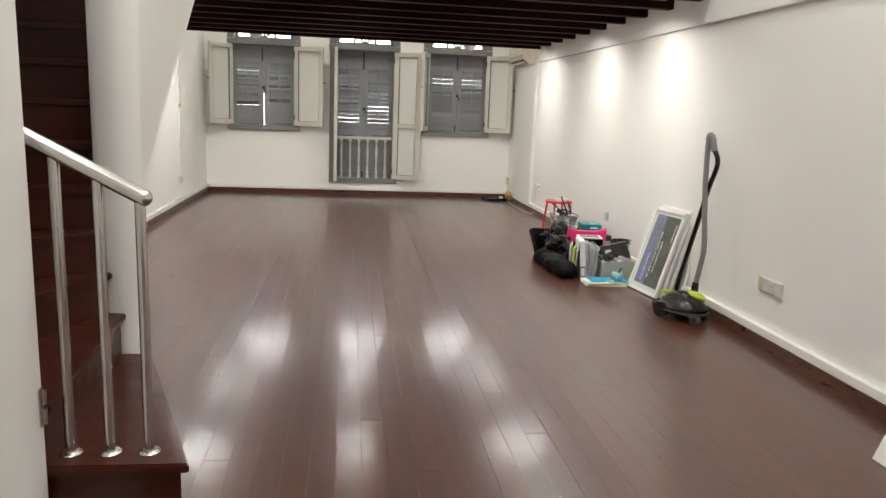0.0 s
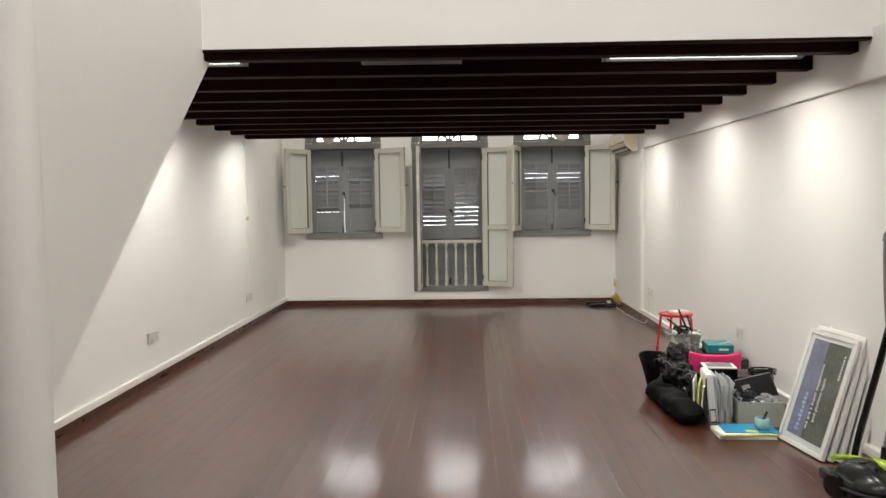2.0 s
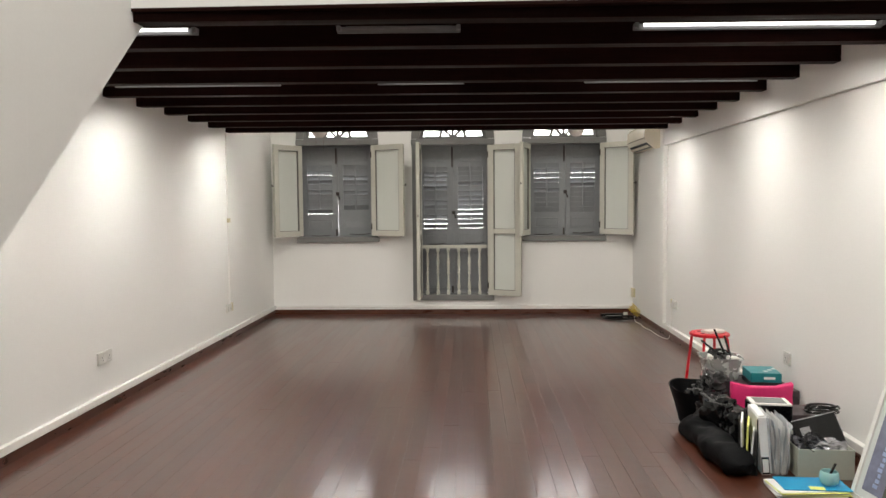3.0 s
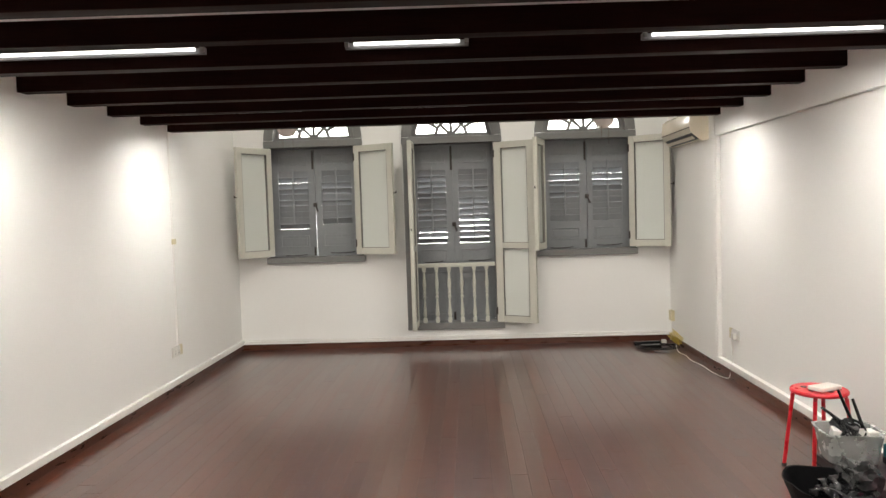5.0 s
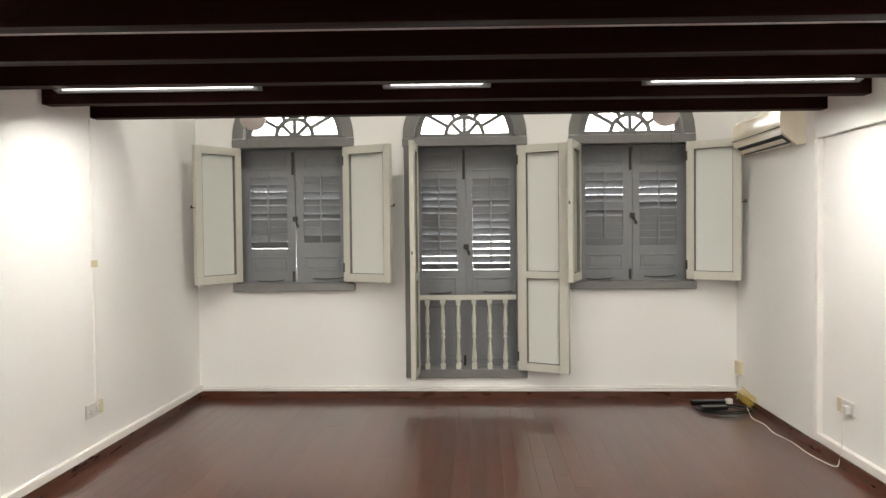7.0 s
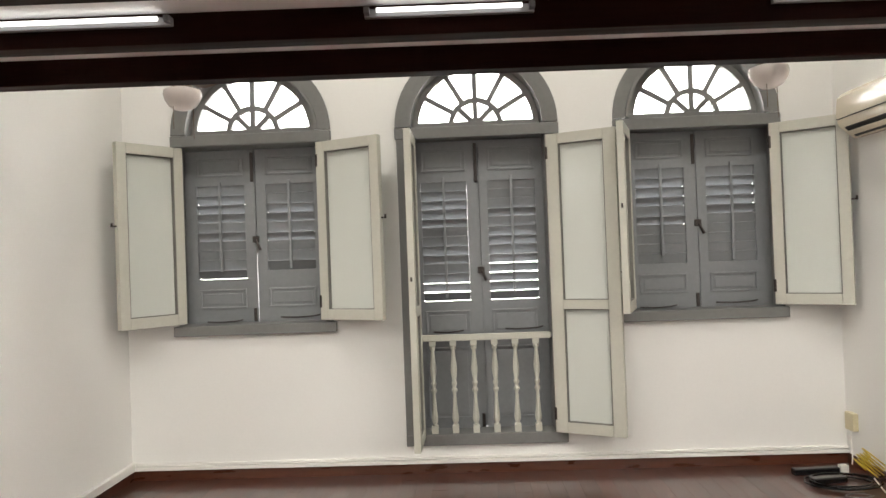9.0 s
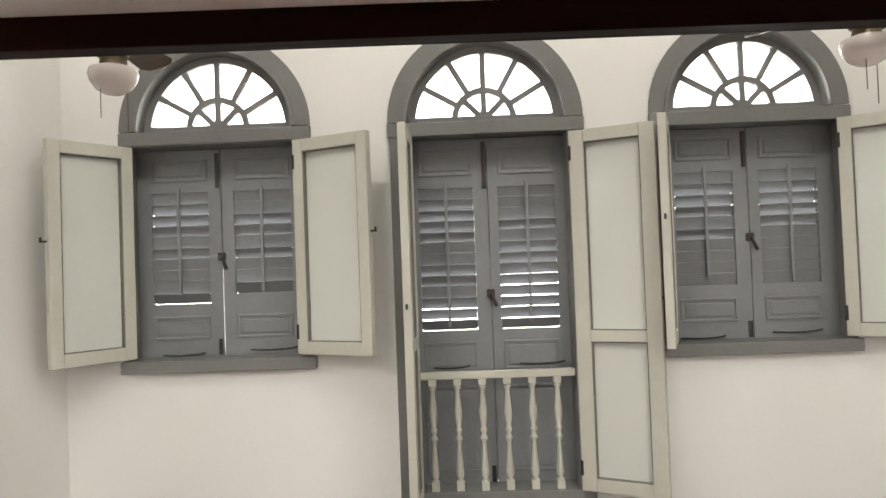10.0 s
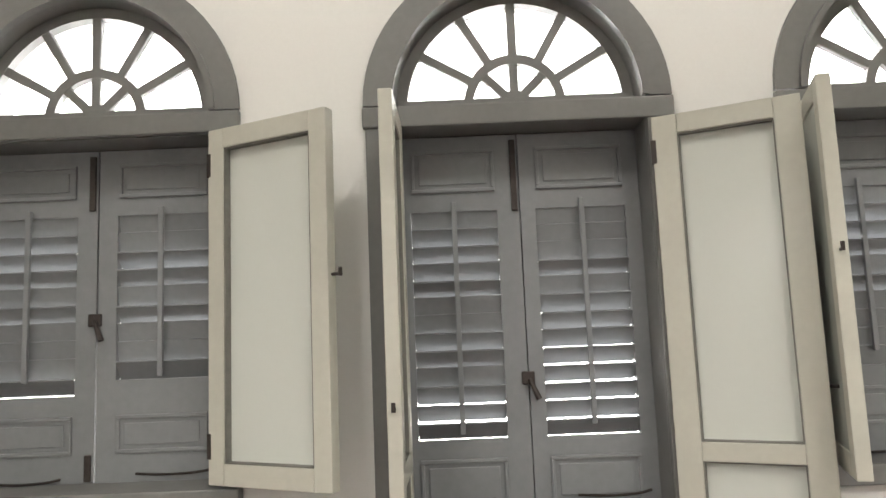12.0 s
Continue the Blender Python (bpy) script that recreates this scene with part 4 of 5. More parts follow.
def crumple(w, d, h, seed, n=9, rough=0.35):
    """A crumpled lump: a rounded block pushed about by noise."""
    bm = bmesh.new()
    bmesh.ops.create_icosphere(bm, subdivisions=4, radius=1)
    for v in bm.verts:
        p = v.co.copy()
        k = 1 + rough * (noise.noise(p * 2.1 + Vector((seed, 0, 0))) + 0.6 * abs(noise.noise(p * 5.3 + Vector((0, seed, 0)))) - 0.2)
        q = Vector((abs(p.x) ** 0.7 * math.copysign(1, p.x), abs(p.y) ** 0.7 * math.copysign(1, p.y), abs(p.z) ** 0.8 * math.copysign(1, p.z))) * k
        v.co = Vector((q.x * w / 2, q.y * d / 2, max(q.z, -0.92) * h / 2 + h * 0.46))
    return bm


def open_box(ob, w, d, h, t, mat, inside):
    for name, a in (("side", (-w / 2, w / 2, -d / 2, -d / 2 + t, 0, h)), ("side", (-w / 2, w / 2, d / 2 - t, d / 2, 0, h)), ("side", (-w / 2, -w / 2 + t, -d / 2 + t, d / 2 - t, 0, h)), ("side", (w / 2 - t, w / 2, -d / 2 + t, d / 2 - t, 0, h))):
        part(name, boxed(*a, bevel=min(0.002, t / 3)), mat, ob)
    part("bottom", boxed(-w / 2 + t, w / 2 - t, -d / 2 + t, d / 2 - t, 0, t), inside, ob)


filebox = thing("file_box", (2.462, 6.64, 0), "open grey-green card box filled with cables and packets", "box", rz=-4)
open_box(filebox, 0.275, 0.32, 0.155, 0.005, M_CARD, M_CARDIN)
part("bundle", boxed(-0.12, 0.12, -0.12, 0.13, 0.006, 0.11, bevel=0.02), M_CARDIN, filebox)
packet = thing("dark_packet", (2.475, 6.60, 0.125), "dark grey zipped pouch with pale labels in a box", "packet")
pm = pose(0, 0.03, 0.085, -28, -10, 10)
part("pouch", boxed(-0.13, 0.12, -0.01, 0.01, -0.09, 0.075, bevel=0.006, m=pm), M_BLACK, packet)
part("rim", tube(bmesh.new(), [pm @ Vector(p) for p in ((-0.128, -0.011, 0.072), (0.118, -0.011, 0.072), (0.118, -0.011, -0.043))], 0.0035, 6), M_SILVER, packet, "pale zipped rim")
part("label", boxed(-0.10, -0.045, -0.0125, -0.0105, -0.03, 0.03, m=pm), M_SILVER, packet, "pale grey label")
film = thing("silver_film", (2.50, 6.555, 0.1), "crumpled silver film bag lying in a box", "bag")
part("film", crumple(0.17, 0.1, 0.085, 4.2, rough=0.5), M_SILVER, film, soft=True)
foil = thing("dark_film", (2.40, 6.62, 0.1), "crumpled dark film bag lying in a box", "bag")
part("film", crumple(0.13, 0.14, 0.1, 6.9, rough=0.6), M_FOIL, foil, soft=True)


def coil(name, at, r, turns, wire, mat, label, seed, flat=1.0, squash=0.8, up=None):
    ob = thing(name, at, label, "cable")
    q = random.Random(seed)
    pts = []
    for k in range(turns * 14):
        a = 2 * math.pi * k / 14
        rr = r * (1 + 0.14 * math.sin(a * 0.37 + seed) + q.uniform(-0.03, 0.03))
        pts.append(Vector((rr * math.cos(a), squash * rr * math.sin(a), wire + flat * wire * 2 * (k / 14) * 0.9)))
    if up is not None:
        pts = [up @ p for p in pts]
    part("wire", tube(bmesh.new(), pts, wire, 6), mat, ob, soft=True)
    return ob


coil("cable_loop", (2.41, 6.54, 0.15), 0.06, 3, 0.0035, M_BLACK, "black cable looped in an open box", 2, up=pose(0, 0, 0.02, 55, 0, 20))
coil("cable_loop", (2.60, 6.86, 0.235), 0.085, 6, 0.0042, M_BLACK, "black cable coiled on a dark box", 5, squash=0.6)

# magazine file of black mesh with standing papers and a binder
M_MESH = material("black_wire_mesh", (0.02, 0.02, 0.02), 0.45, metal=0.5, vary=0.2)
M_SLEEVE = material("clear_plastic_sleeve", (0.62, 0.64, 0.66), 0.15, vary=0.08, scale=6, fine=20, bump=0.06)
rack = thing("magazine_file", (2.125, 6.66, 0), "black wire-mesh magazine file holding papers", "magazine file", rz=-22)
bm = bmesh.new()
outline = [(-0.13, 0.0), (0.13, 0.0), (0.13, 0.11), (-0.06, 0.29), (-0.13, 0.29)]
for x in (-0.045, 0.045):
    pts = [Vector((x, p[0], p[1] + 0.004)) for p in outline]
    tube(bm, pts, 0.0035, 6, closed=True)
part("wire_frame", bm, M_MESH, rack)
bm = bmesh.new()
for x in (-0.045, 0.045):
    for k in range(11):
        y = -0.12 + 0.024 * k
        top = 0.29 if y < -0.06 else 0.29 - (y + 0.06) * 0.947
        rod(bm, (x, y, 0.004), (x, y, top), 0.0013, seg=5)
    for k in range(5):
        z = 0.05 + 0.05 * k
        end = 0.13 if z < 0.11 else 0.13 - (z - 0.11) * 1.055
        rod(bm, (x, -0.13, z), (x, end, z), 0.0022, seg=5)
part("mesh_wires", bm, M_MESH, rack)
part("mesh_floor", boxed(-0.045, 0.045, -0.13, 0.13, 0.0, 0.004), M_MESH, rack)
for k in range(3):
    part("paper", boxed(-0.03 + 0.018 * k, -0.021 + 0.018 * k, -0.11, 0.10, 0.006, 0.27 - 0.02 * k, m=pose(0, 0, 0, 0, 3 * k - 2, 0)), M_PAPER if k != 1 else M_YELLOW, rack)


def binder(at, rz, lean, w, d, h, mat, label, spine=None):
    ob = thing("binder", at, label, "binder", "binders and sleeves standing together", rz=rz)
    m = pose(0, 0, 0, 0, lean, 0)
    part("cover", boxed(-w / 2, w / 2, -d / 2, d / 2, 0.004, h, bevel=0.003, m=m), mat, ob)
    part("pages", boxed(-w / 2 + 0.004, w / 2 - 0.004, -d / 2 + 0.004, d / 2 - 0.004, h - 0.002, h + 0.008, m=m), M_PAPER, ob)
    if spine:
        part("spine_strip", boxed(-w / 2 + 0.002, w / 2 - 0.002, -d / 2 - 0.002, -d / 2, 0.01, 0.10, m=m), M_BLACK, ob, "black strip on the spine")
        part("spine_label", boxed(-w / 2 + 0.006, w / 2 - 0.006, -d / 2 - 0.0035, -d / 2 - 0.002, 0.02, 0.09, m=m), M_PAPER, ob, "white spine label")
    return ob


binder((2.185, 6.64, 0), -8, -5, 0.042, 0.23, 0.31, M_PAPER, "white binder with a labelled black spine strip", spine=True)
binder((2.214, 6.66, 0), -6, -4, 0.012, 0.22, 0.30, M_SLEEVE, "clear plastic sleeve of papers standing upright")
qr = random.Random(5)
sheaf = thing("paper_sheaf", (2.222, 6.66, 0), "sheaf of white papers and clear sleeves standing upright", "papers", rz=-7)
for k in range(13):
    x0, h = 0.0062 * k, qr.uniform(0.25, 0.305) - 0.0022 * k
    bm = bmesh.new()
    rows = []
    for i in range(7):
        z = 0.002 + h * i / 6
        bow = x0 + (i / 6) ** 2 * (-0.03 + 0.004 * k) + 0.004 * math.sin(i * 1.1 + k)
        y0 = -0.115 + qr.uniform(-0.008, 0.008)
        rows.append([bm.verts.new((bow + dx, y, z)) for dx, y in ((0, y0), (0.002, y0), (0.002, 0.1), (0, 0.1))])
    for lo, hi in zip(rows, rows[1:]):
        for j in range(4):
            bm.faces.new((lo[j], lo[(j + 1) % 4], hi[(j + 1) % 4], hi[j]))
    bm.faces.new(rows[0]), bm.faces.new(rows[-1])
    part("sheet", bm, (M_SLEEVE, M_PAPER, M_PAPER)[k % 3], sheaf)

# black bags
M_BIN = material("black_plastic_film", (0.003, 0.003, 0.0034), 0.2, vary=0.3, scale=12, fine=40, bump=0.1, spec=0.35)
M_CLOTH = material("black_nylon", (0.0035, 0.0035, 0.004), 0.7, vary=0.3, scale=9, fine=60, bump=0.3, spec=0.12)
bolster = thing("black_roll_bag", (2.005, 6.86, 0), "long black nylon bag lying along the floor", "bag", rz=3)
bm = bmesh.new()
n = 24
rings = []
for k in range(n + 1):
    u = k / n
    r = 0.076 * min(1, (4 * math.sin(math.pi * min(max(u, 0.004), 0.996))) ** 0.5)
    ring = []
    for s in range(20):
        a = 2 * math.pi * s / 20
        c, q = math.cos(a), math.sin(a)
        p = Vector((r * 1.08 * math.copysign(abs(c) ** 0.7, c), -0.40 + 0.80 * u, 0.066 + r * 0.9 * math.copysign(abs(q) ** 0.75, q)))
        p += (0.026 * noise.noise_vector(p * 7) + 0.012 * noise.noise_vector(p * 19)) * (1 if r > 0.04 else 0)
        p.z = max(p.z, 0.001)
        ring.append(bm.verts.new(p))
    rings.append(ring)
for a, b in zip(rings, rings[1:]):
    for s in range(20):
        bm.faces.new((a[s], a[(s + 1) % 20], b[(s + 1) % 20], b[s]))
bm.faces.new(rings[0]), bm.faces.new(rings[-1])
part("body", bm, M_CLOTH, bolster, soft=True)
tote = thing("black_tote", (2.075, 7.46, 0), "open black tote bag slumped behind a black roll bag", "bag", rz=-12)
bm = bmesh.new()
rings = []
for k, (sx, sy, z) in enumerate(((0.06, 0.11, 0.0), (0.085, 0.135, 0.03), (0.115, 0.165, 0.12), (0.155, 0.19, 0.235), (0.147, 0.183, 0.233), (0.105, 0.155, 0.12), (0.07, 0.12, 0.02))):
    ring = []
    for s in range(28):
        a = 2 * math.pi * s / 28
        p = Vector((sx * math.copysign(abs(math.cos(a)) ** 0.6, math.cos(a)), sy * math.copysign(abs(math.sin(a)) ** 0.6, math.sin(a)), z))
        p += Vector((1, 1, 0.8 if k in (3, 4) else 0)) * 0.02 * noise.noise(Vector((p.x * 7, p.y * 7, z * 3)))
        ring.append(bm.verts.new(p))
    rings.append(ring)
for a, b in zip(rings, rings[1:]):
    for s in range(28):
        bm.faces.new((a[s], a[(s + 1) % 28], b[(s + 1) % 28], b[s]))
bm.faces.new(rings[0]), bm.faces.new(rings[-1])
part("sides", bm, M_CLOTH, tote, soft=True)
for at, size, seed, rz in (((2.13, 7.38, 0.075), (0.2, 0.26, 0.2), 1.3, 10), ((2.11, 7.1, 0.06), (0.2, 0.24, 0.22), 7.1, 40), ((2.16, 6.9, 0.05), (0.17, 0.2, 0.2), 3.7, -20)):
    ob = thing("bin_bag", at, "crumpled shiny black plastic bag", "plastic bag", "black plastic bags in the pile", rz=rz)
    part("film", crumple(*size, seed, rough=0.38), M_BIN, ob, soft=True)
clear = thing("clear_bag", (2.2, 7.42, 0.2), "crumpled translucent dark plastic bag on the pile", "plastic bag")
M_CLEAR = material("smoky_clear_film", (0.04, 0.04, 0.04), 0.1, vary=0.4, scale=18, fine=60, bump=0.35)
part("film", crumple(0.14, 0.14, 0.15, 9.4, rough=0.6), M_CLEAR, clear, soft=True)

# boxes behind
M_PINK = material("pink_plastic_cover", (0.72, 0.03, 0.17), 0.4, vary=0.08, scale=6, bump=0.04)
M_TEAL = material("teal_printed_card", (0.01, 0.22, 0.24), 0.35, vary=0.06, scale=6, bump=0.01)
M_DARKBOX = material("dark_brown_card", (0.03, 0.018, 0.02), 0.5, vary=0.2, scale=6)
base = thing("dark_carton", (2.48, 7.62, 0), "dark brown carton under other boxes", "box")
part("carton", boxed(-0.24, 0.25, -0.2, 0.26, 0, 0.215, bevel=0.004), M_DARKBOX, base)
part("lid_seam", boxed(-0.242, 0.252, -0.203, 0.263, 0.17, 0.174), M_BLACK, base)
for k in range(2):
    part("round_mark", rod(bmesh.new(), (-0.13 + 0.05 * k, -0.2015, 0.185), (-0.13 + 0.05 * k, -0.2, 0.185), 0.017, seg=16), M_PAPER, base, "pale round mark")
carton = thing("black_carton", (2.36, 6.95, 0), "black carton under a white tablet", "box")
part("carton", boxed(-0.14, 0.07, -0.12, 0.03, 0, 0.285, bevel=0.004), M_BLACK, carton)
part("lower_carton", boxed(0.074, 0.31, -0.12, 0.1, 0, 0.232, bevel=0.004), M_DARKBOX, carton)
pink = thing("pink_case", (2.415, 7.24, 0.0), "bright pink soft case standing in the pile", "case", rz=-4)
bm = boxed(-0.165, 0.17, -0.03, 0.03, 0.0, 0.30, bevel=0.012)
bmesh.ops.subdivide_edges(bm, edges=bm.edges, cuts=3, use_grid_fill=True)
for v in bm.verts:
    v.co += 0.012 * noise.noise_vector(v.co * 8) + Vector((0.1 * v.co.x * v.co.z / 0.3, 0, (1.1 * v.co.x * v.co.x - 0.012) if v.co.z > 0.2 else 0))
    v.co.z = max(v.co.z, 0)
part("cover", bm, M_PINK, pink, soft=True)
teal = thing("teal_box", (2.59, 7.62, 0.2155), "flat teal printed box on a dark carton", "box", rz=-6)
part("carton", boxed(-0.115, 0.075, -0.1, 0.12, 0.03, 0.09, bevel=0.003), M_TEAL, teal)
part("lower_box", boxed(-0.118, 0.08, -0.1, 0.12, 0.0, 0.029, bevel=0.003), M_DARKBOX, teal)
for k in range(3):
    part("pale_mark", boxed(-0.02 + 0.035 * k, 0.005 + 0.035 * k, -0.05 + 0.04 * k, -0.02 + 0.04 * k, 0.09, 0.0906), M_PAPER, teal, "pale printed mark")
part("pale_label", boxed(-0.035, 0.035, -0.1008, -0.1, 0.05, 0.066), M_PAPER, teal, "pale printed label")
tablet = thing("white_tablet", (2.325, 6.90, 0.286), "white-edged tablet lying on a black carton", "tablet", rz=-8)
part("body", boxed(-0.105, 0.105, -0.075, 0.075, 0.0, 0.011, bevel=0.004), M_PLASTIC_W, tablet)
M_SCREEN = material("dull_grey_screen", (0.20, 0.21, 0.20), 0.2, vary=0.05)
part("screen", boxed(-0.083, 0.083, -0.06, 0.06, 0.011, 0.0118), M_SCREEN, tablet, "dull grey screen")

M_TUB = material("milky_plastic_tub", (0.62, 0.63, 0.61), 0.25, vary=0.12, scale=14, bump=0.05, trans=0.55)
tub = thing("plastic_tub", (2.352, 7.80, 0.2155), "milky plastic tub full of cables and aerials on a carton", "storage tub", rz=-6)
bm = bmesh.new()
rings = []
for sx, sy, z in ((0.10, 0.085, 0.0), (0.108, 0.095, 0.006), (0.13, 0.115, 0.14), (0.14, 0.127, 0.142), (0.14, 0.127, 0.150), (0.128, 0.113, 0.148), (0.105, 0.092, 0.008)):
    ring = []
    for s in range(32):
        a = 2 * math.pi * s / 32
        ring.append(bm.verts.new((sx * math.copysign(abs(math.cos(a)) ** 0.35, math.cos(a)), sy * math.copysign(abs(math.sin(a)) ** 0.35, math.sin(a)), z)))
    rings.append(ring)
for a, b in zip(rings, rings[1:]):
    for s in range(32):
        bm.faces.new((a[s], a[(s + 1) % 32], b[(s + 1) % 32], b[s]))
bm.faces.new(rings[0]), bm.faces.new(rings[-1])
part("shell", bm, M_TUB, tub, soft=True)
router = thing("black_router", (2.345, 7.80, 0.325), "black router with stick aerials in a plastic tub", "router", rz=15)
part("case", boxed(-0.08, 0.09, -0.055, 0.05, 0.0, 0.04, bevel=0.008, m=pose(0, 0, 0.012, 24, 22, 0)), M_BLACK, router)
for a, b in (((0.075, 0.02, 0.01), (-0.005, 0.05, 0.215)), ((0.02, -0.03, 0.03), (-0.13, 0.01, 0.15)), ((0.09, -0.02, 0.0), (0.06, 0.03, 0.17))):
    part("aerial", rod(bmesh.new(), a, b, 0.009, 0.007, seg=8), M_BLACK, router)
for x, rz, h in ((2.425, 30, 0.05), (2.29, -12, 0.06)):
    adapter = thing("grey_adapter", (x, 7.765, 0.31), "pale grey power adapter in a plastic tub", "adapter", rz=rz)
    part("block", boxed(-0.04, 0.04, -0.025, 0.03, 0, h, bevel=0.006, m=pose(0, 0, 0.006, 10, 8, 0)), M_PLASTIC_W, adapter)
coil("cable_loop", (2.35, 7.76, 0.345), 0.06, 4, 0.004, M_BLACK, "black cable coiled in a plastic tub", 11, up=pose(0, 0, 0.02, 50, 20, 0))

M_RED = material("red_enamel", (0.62, 0.018, 0.03), 0.3, vary=0.06, scale=8, bump=0.01)
stool = thing("red_stool", (2.415, 8.22, 0), "round red metal stool with perforated seat and white router on it", "stool")
bm = lathe(bmesh.new(), [(0.137, 0.43), (0.144, 0.436), (0.144, 0.446), (0.137, 0.452), (0.02, 0.452), (0.02, 0.444), (0.137, 0.441)], seg=40)
seat = part("seat", bm, M_RED, stool, soft=True)
# the seat is not pierced: dark discs paint the shade of its holes
for k in range(5):
    a = 2 * math.pi * k / 5
    part("seat_hole_disc", rod(bmesh.new(), (0.075 * math.cos(a), 0.075 * math.sin(a), 0.4515), (0.075 * math.cos(a), 0.075 * math.sin(a), 0.4535), 0.017, seg=16), M_DARKBOX, seat, "dark disc standing for a shaded hole")
for k in range(4):
    a = math.pi / 4 + math.pi / 2 * k + 0.2
    c, s = math.cos(a), math.sin(a)
    pts = curve_pts([(0.03 * c, 0.03 * s, 0.432), (0.10 * c, 0.10 * s, 0.432), (0.127 * c, 0.127 * s, 0.415), (0.134 * c, 0.134 * s, 0.37), (0.175 * c, 0.175 * s, 0.012)], 6)
    leg = part("leg", tube(bmesh.new(), pts, 0.0105, 10), M_RED, stool, soft=True)
    part("foot_cap", rod(bmesh.new(), (0.175 * c, 0.175 * s, 0.0), (0.175 * c, 0.175 * s, 0.02), 0.013, seg=10), M_RUBBER, leg)
wr = thing("white_router", (2.43, 8.19, 0.4545), "slim white router lying on a red stool", "router", rz=25)
part("case", boxed(-0.075, 0.075, -0.045, 0.045, 0, 0.022, bevel=0.006), M_PLASTIC_W, wr)

# ---- cables in the far corner ----
coil("cable_coil", (2.46, 11.72, 0.002), 0.19, 3, 0.006, M_BLACK, "black cable coiled on the wooden floor", 4, flat=0.6, squash=0.75)
ad = thing("power_adapter", (2.40, 11.76, 0.0), "black power strip lying in a cable coil", "adapter", rz=8)
part("block", boxed(-0.11, 0.10, -0.03, 0.03, 0.0, 0.035, bevel=0.008), M_BLACK, ad)
sb = thing("power_strip", (2.42, 11.93, 0.0), "black power strip by the dark skirting", "power strip", rz=4)
part("block", boxed(-0.16, 0.12, -0.028, 0.028, 0.0, 0.04, bevel=0.008), M_BLACK, sb)
part("end_plug", boxed(0.13, 0.18, -0.022, 0.022, 0.0, 0.05, bevel=0.008), M_PLASTIC_W, sb)
M_YCABLE = material("yellow_cable", (0.62, 0.45, 0.05), 0.4, vary=0.1)
coil("yellow_cable", (2.63, 11.80, 0.0), 0.085, 6, 0.004, M_YCABLE, "yellow network cable bunched in the corner", 8, flat=2.2, squash=0.9, up=pose(0, 0, 0.055, 40, 18, 60))
white = thing("white_cable", (2.6, 11.3, 0.0), "white cable running over the floor to a socket", "cable")
run = [(0.04, 0.42, 0.03), (0.0, 0.2, 0.004), (0.02, 0.02, 0.004), (0.0, -0.2, 0.004), (0.03, -0.42, 0.004), (0.03, -0.7, 0.004), (0.07, -0.93, 0.004), (0.105, -0.93, 0.04), (0.125, -0.925, 0.2), (0.115, -0.925, 0.35)]
part("wire", tube(bmesh.new(), curve_pts(run, 6), 0.0042, 6), M_PLASTIC_W, white, soft=True)
coil("grey_cable", (2.44, 11.5, 0.002), 0.07, 1, 0.003, M_HOSE, "thin grey cable loop on the floor", 12, squash=0.5)

# ---- near the entrance ----
M_PANEL = material("white_laminate_panel", (0.72, 0.71, 0.69), 0.35, vary=0.03, scale=3, bump=0.01)
panel = thing("leaning_panel", (2.36, 2.78, 0), "white laminate panel leaning on the wall", "panel")
part("board", boxed(0, 0.02, -0.5, 0.5, 0.0, 0.95, bevel=0.002, m=pose(0, 0, 0.003, 0, 22, 0)), M_PANEL, panel)
catch = thing("door_catch", (-0.74, 2.98, 0.40), "small grey metal catch on the end of the white wall", "catch")
part("plate", boxed(0.0, 0.006, -0.014, 0.014, -0.062, 0.062, bevel=0.003), M_STEEL, catch)
for zz in (-0.032, 0.032):
    part("knuckle", rod(bmesh.new(), (0.009, 0.008, zz - 0.026), (0.009, 0.008, zz + 0.026), 0.008, seg=12), M_STEEL, catch, soft=True)
sheets = thing("paper_sheets", (-0.60, 2.87, 0), "loose white papers lying by the bottom step", "papers")
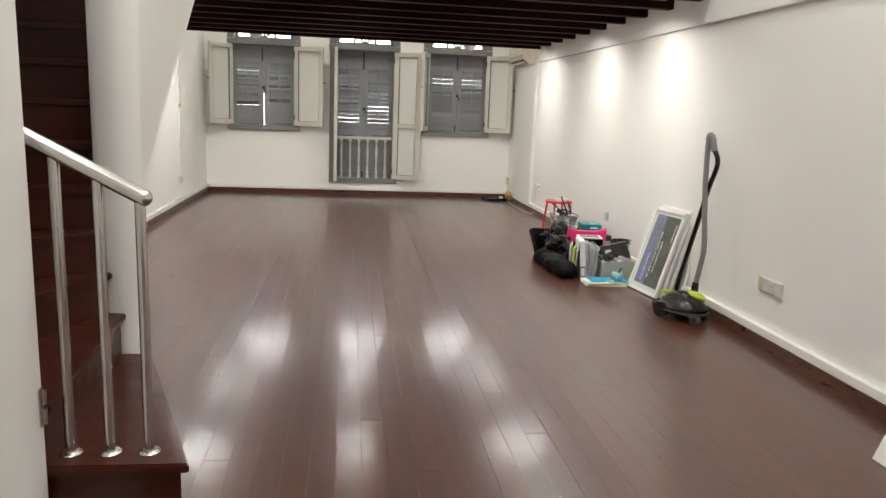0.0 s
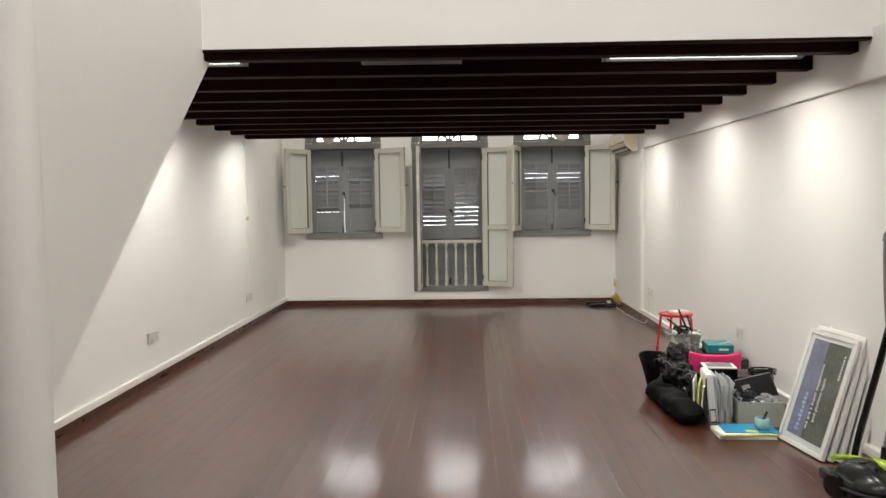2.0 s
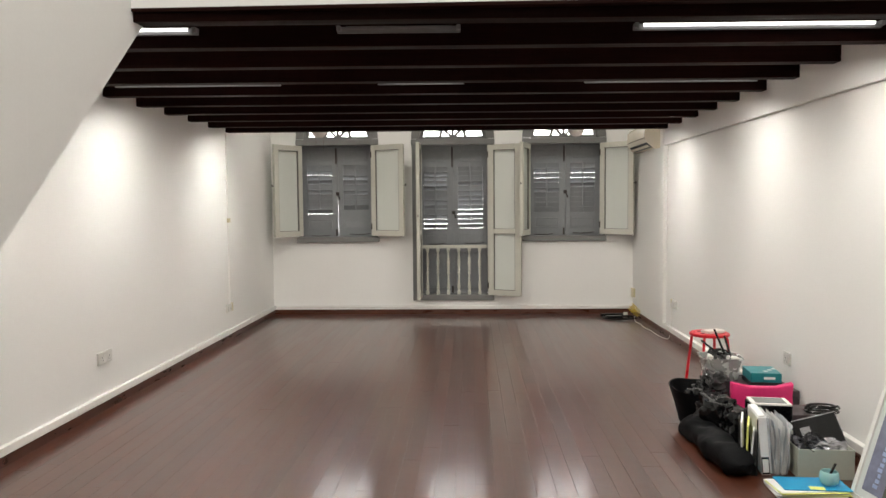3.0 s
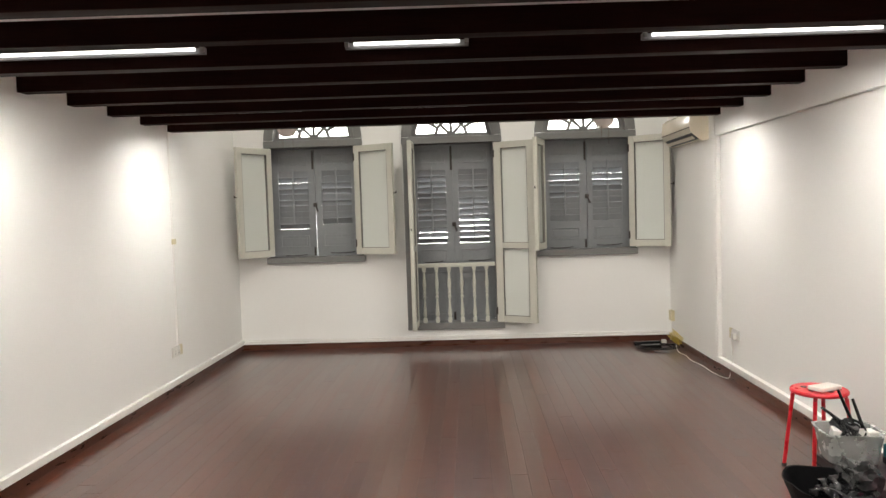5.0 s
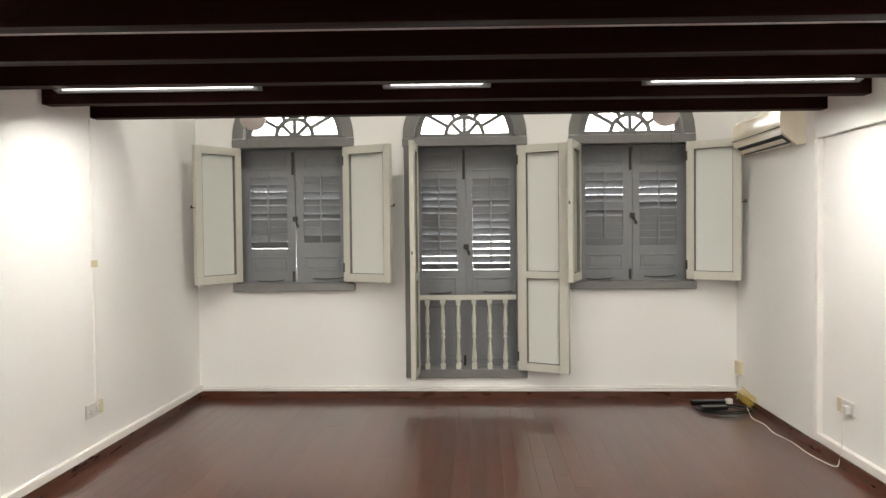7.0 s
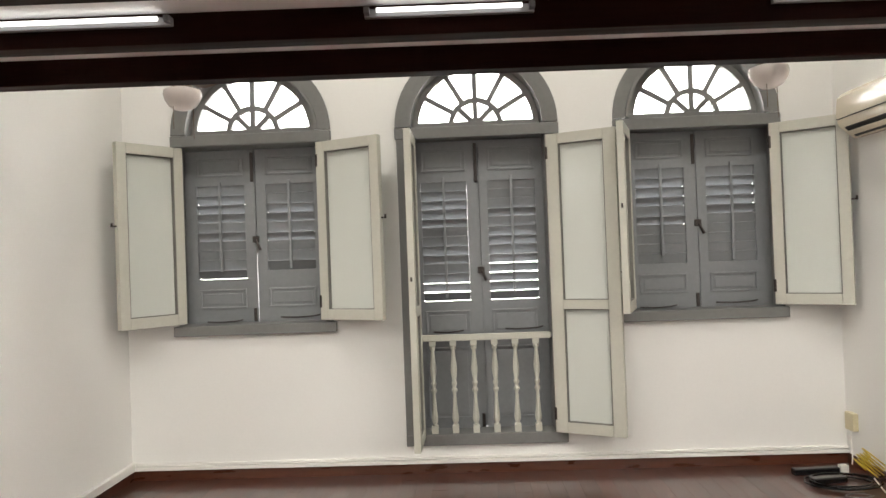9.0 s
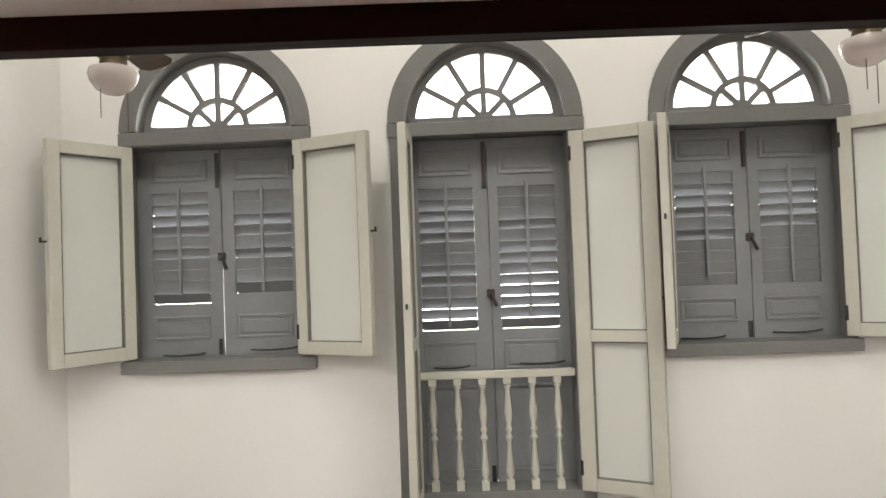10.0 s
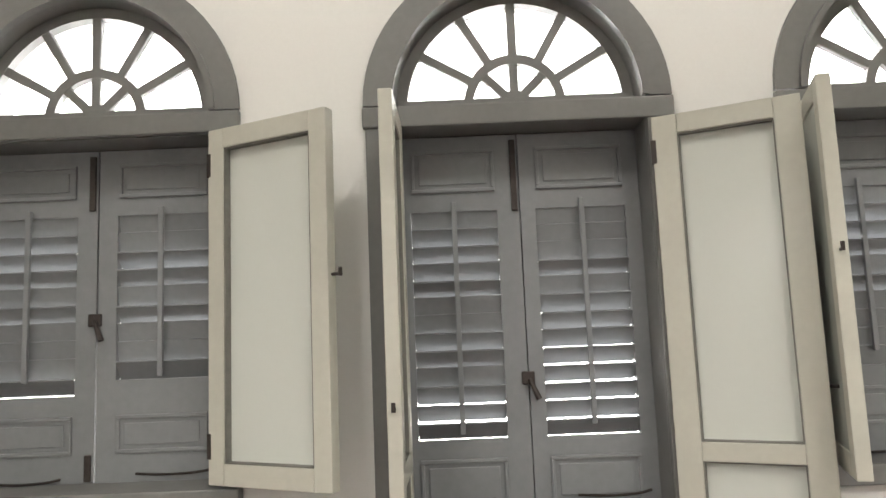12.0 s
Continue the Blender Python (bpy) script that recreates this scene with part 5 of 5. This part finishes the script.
part("sheet", boxed(-0.1, 0.1, -0.06, 0.06, 0, 0.002, m=pose(0, 0, 0.001, 0, 0, 12)), M_PAPER, sheets)

# ---- floor planks, last ----
rng = random.Random(7)
PW = 0.1


def plank_mesh(length, width=PW, c=0.0006, t=0.008):
    bm = bmesh.new()
    w, l = width / 2 - 0.0003, length / 2 - 0.0003
    top = [bm.verts.new((sx * (w - c), sy * (l - c), 0)) for sx, sy in ((-1, -1), (1, -1), (1, 1), (-1, 1))]
    mid = [bm.verts.new((sx * w, sy * l, -c * 0.7)) for sx, sy in ((-1, -1), (1, -1), (1, 1), (-1, 1))]
    low = [bm.verts.new((sx * w, sy * l, -t)) for sx, sy in ((-1, -1), (1, -1), (1, 1), (-1, 1))]
    bm.faces.new(top)
    for a, b in ((mid, top), (low, mid)):
        for k in range(4):
            bm.faces.new((a[k], a[(k + 1) % 4], b[(k + 1) % 4], b[k]))
    return bm


LENGTHS = (1.5, 2.0, 2.6)
shared = {}
for l in LENGTHS:
    me = bpy.data.meshes.new("plank")
    b = plank_mesh(l)
    b.to_mesh(me)
    b.free()
    me.materials.append(M_PLANK)
    shared[l] = me
floor_ob = bpy.data.objects["floor"]
far = bmesh.new()
count = 0
x = XL + 0.05 - PW
while x < XR + 0.1:
    x += PW
    y = Y0 - rng.uniform(0.1, 1.6)
    while y < YE:
        l = rng.choice(LENGTHS)
        yc = y + l / 2
        tilt = (rng.uniform(-0.008, 0.008), rng.uniform(-0.07, 0.07))
        near = yc > 2.0 and count < 300
        m = pose(x, yc, rng.uniform(-0.0001, 0.0001), *tilt)
        if near:
            ob = new("plank", shared[l])
            ob.matrix_world = m
            ob.parent = floor_ob
            count += 1
        else:
            b = plank_mesh(l)
            bmesh.ops.transform(b, matrix=m, verts=b.verts)
            me = bpy.data.meshes.new("tmp")
            b.to_mesh(me)
            b.free()
            far.from_mesh(me)
            bpy.data.meshes.remove(me)
        y += l
ob = part("planks_beyond", far, M_PLANK_FAR, floor_ob)
ob["kind"] = "stuff"
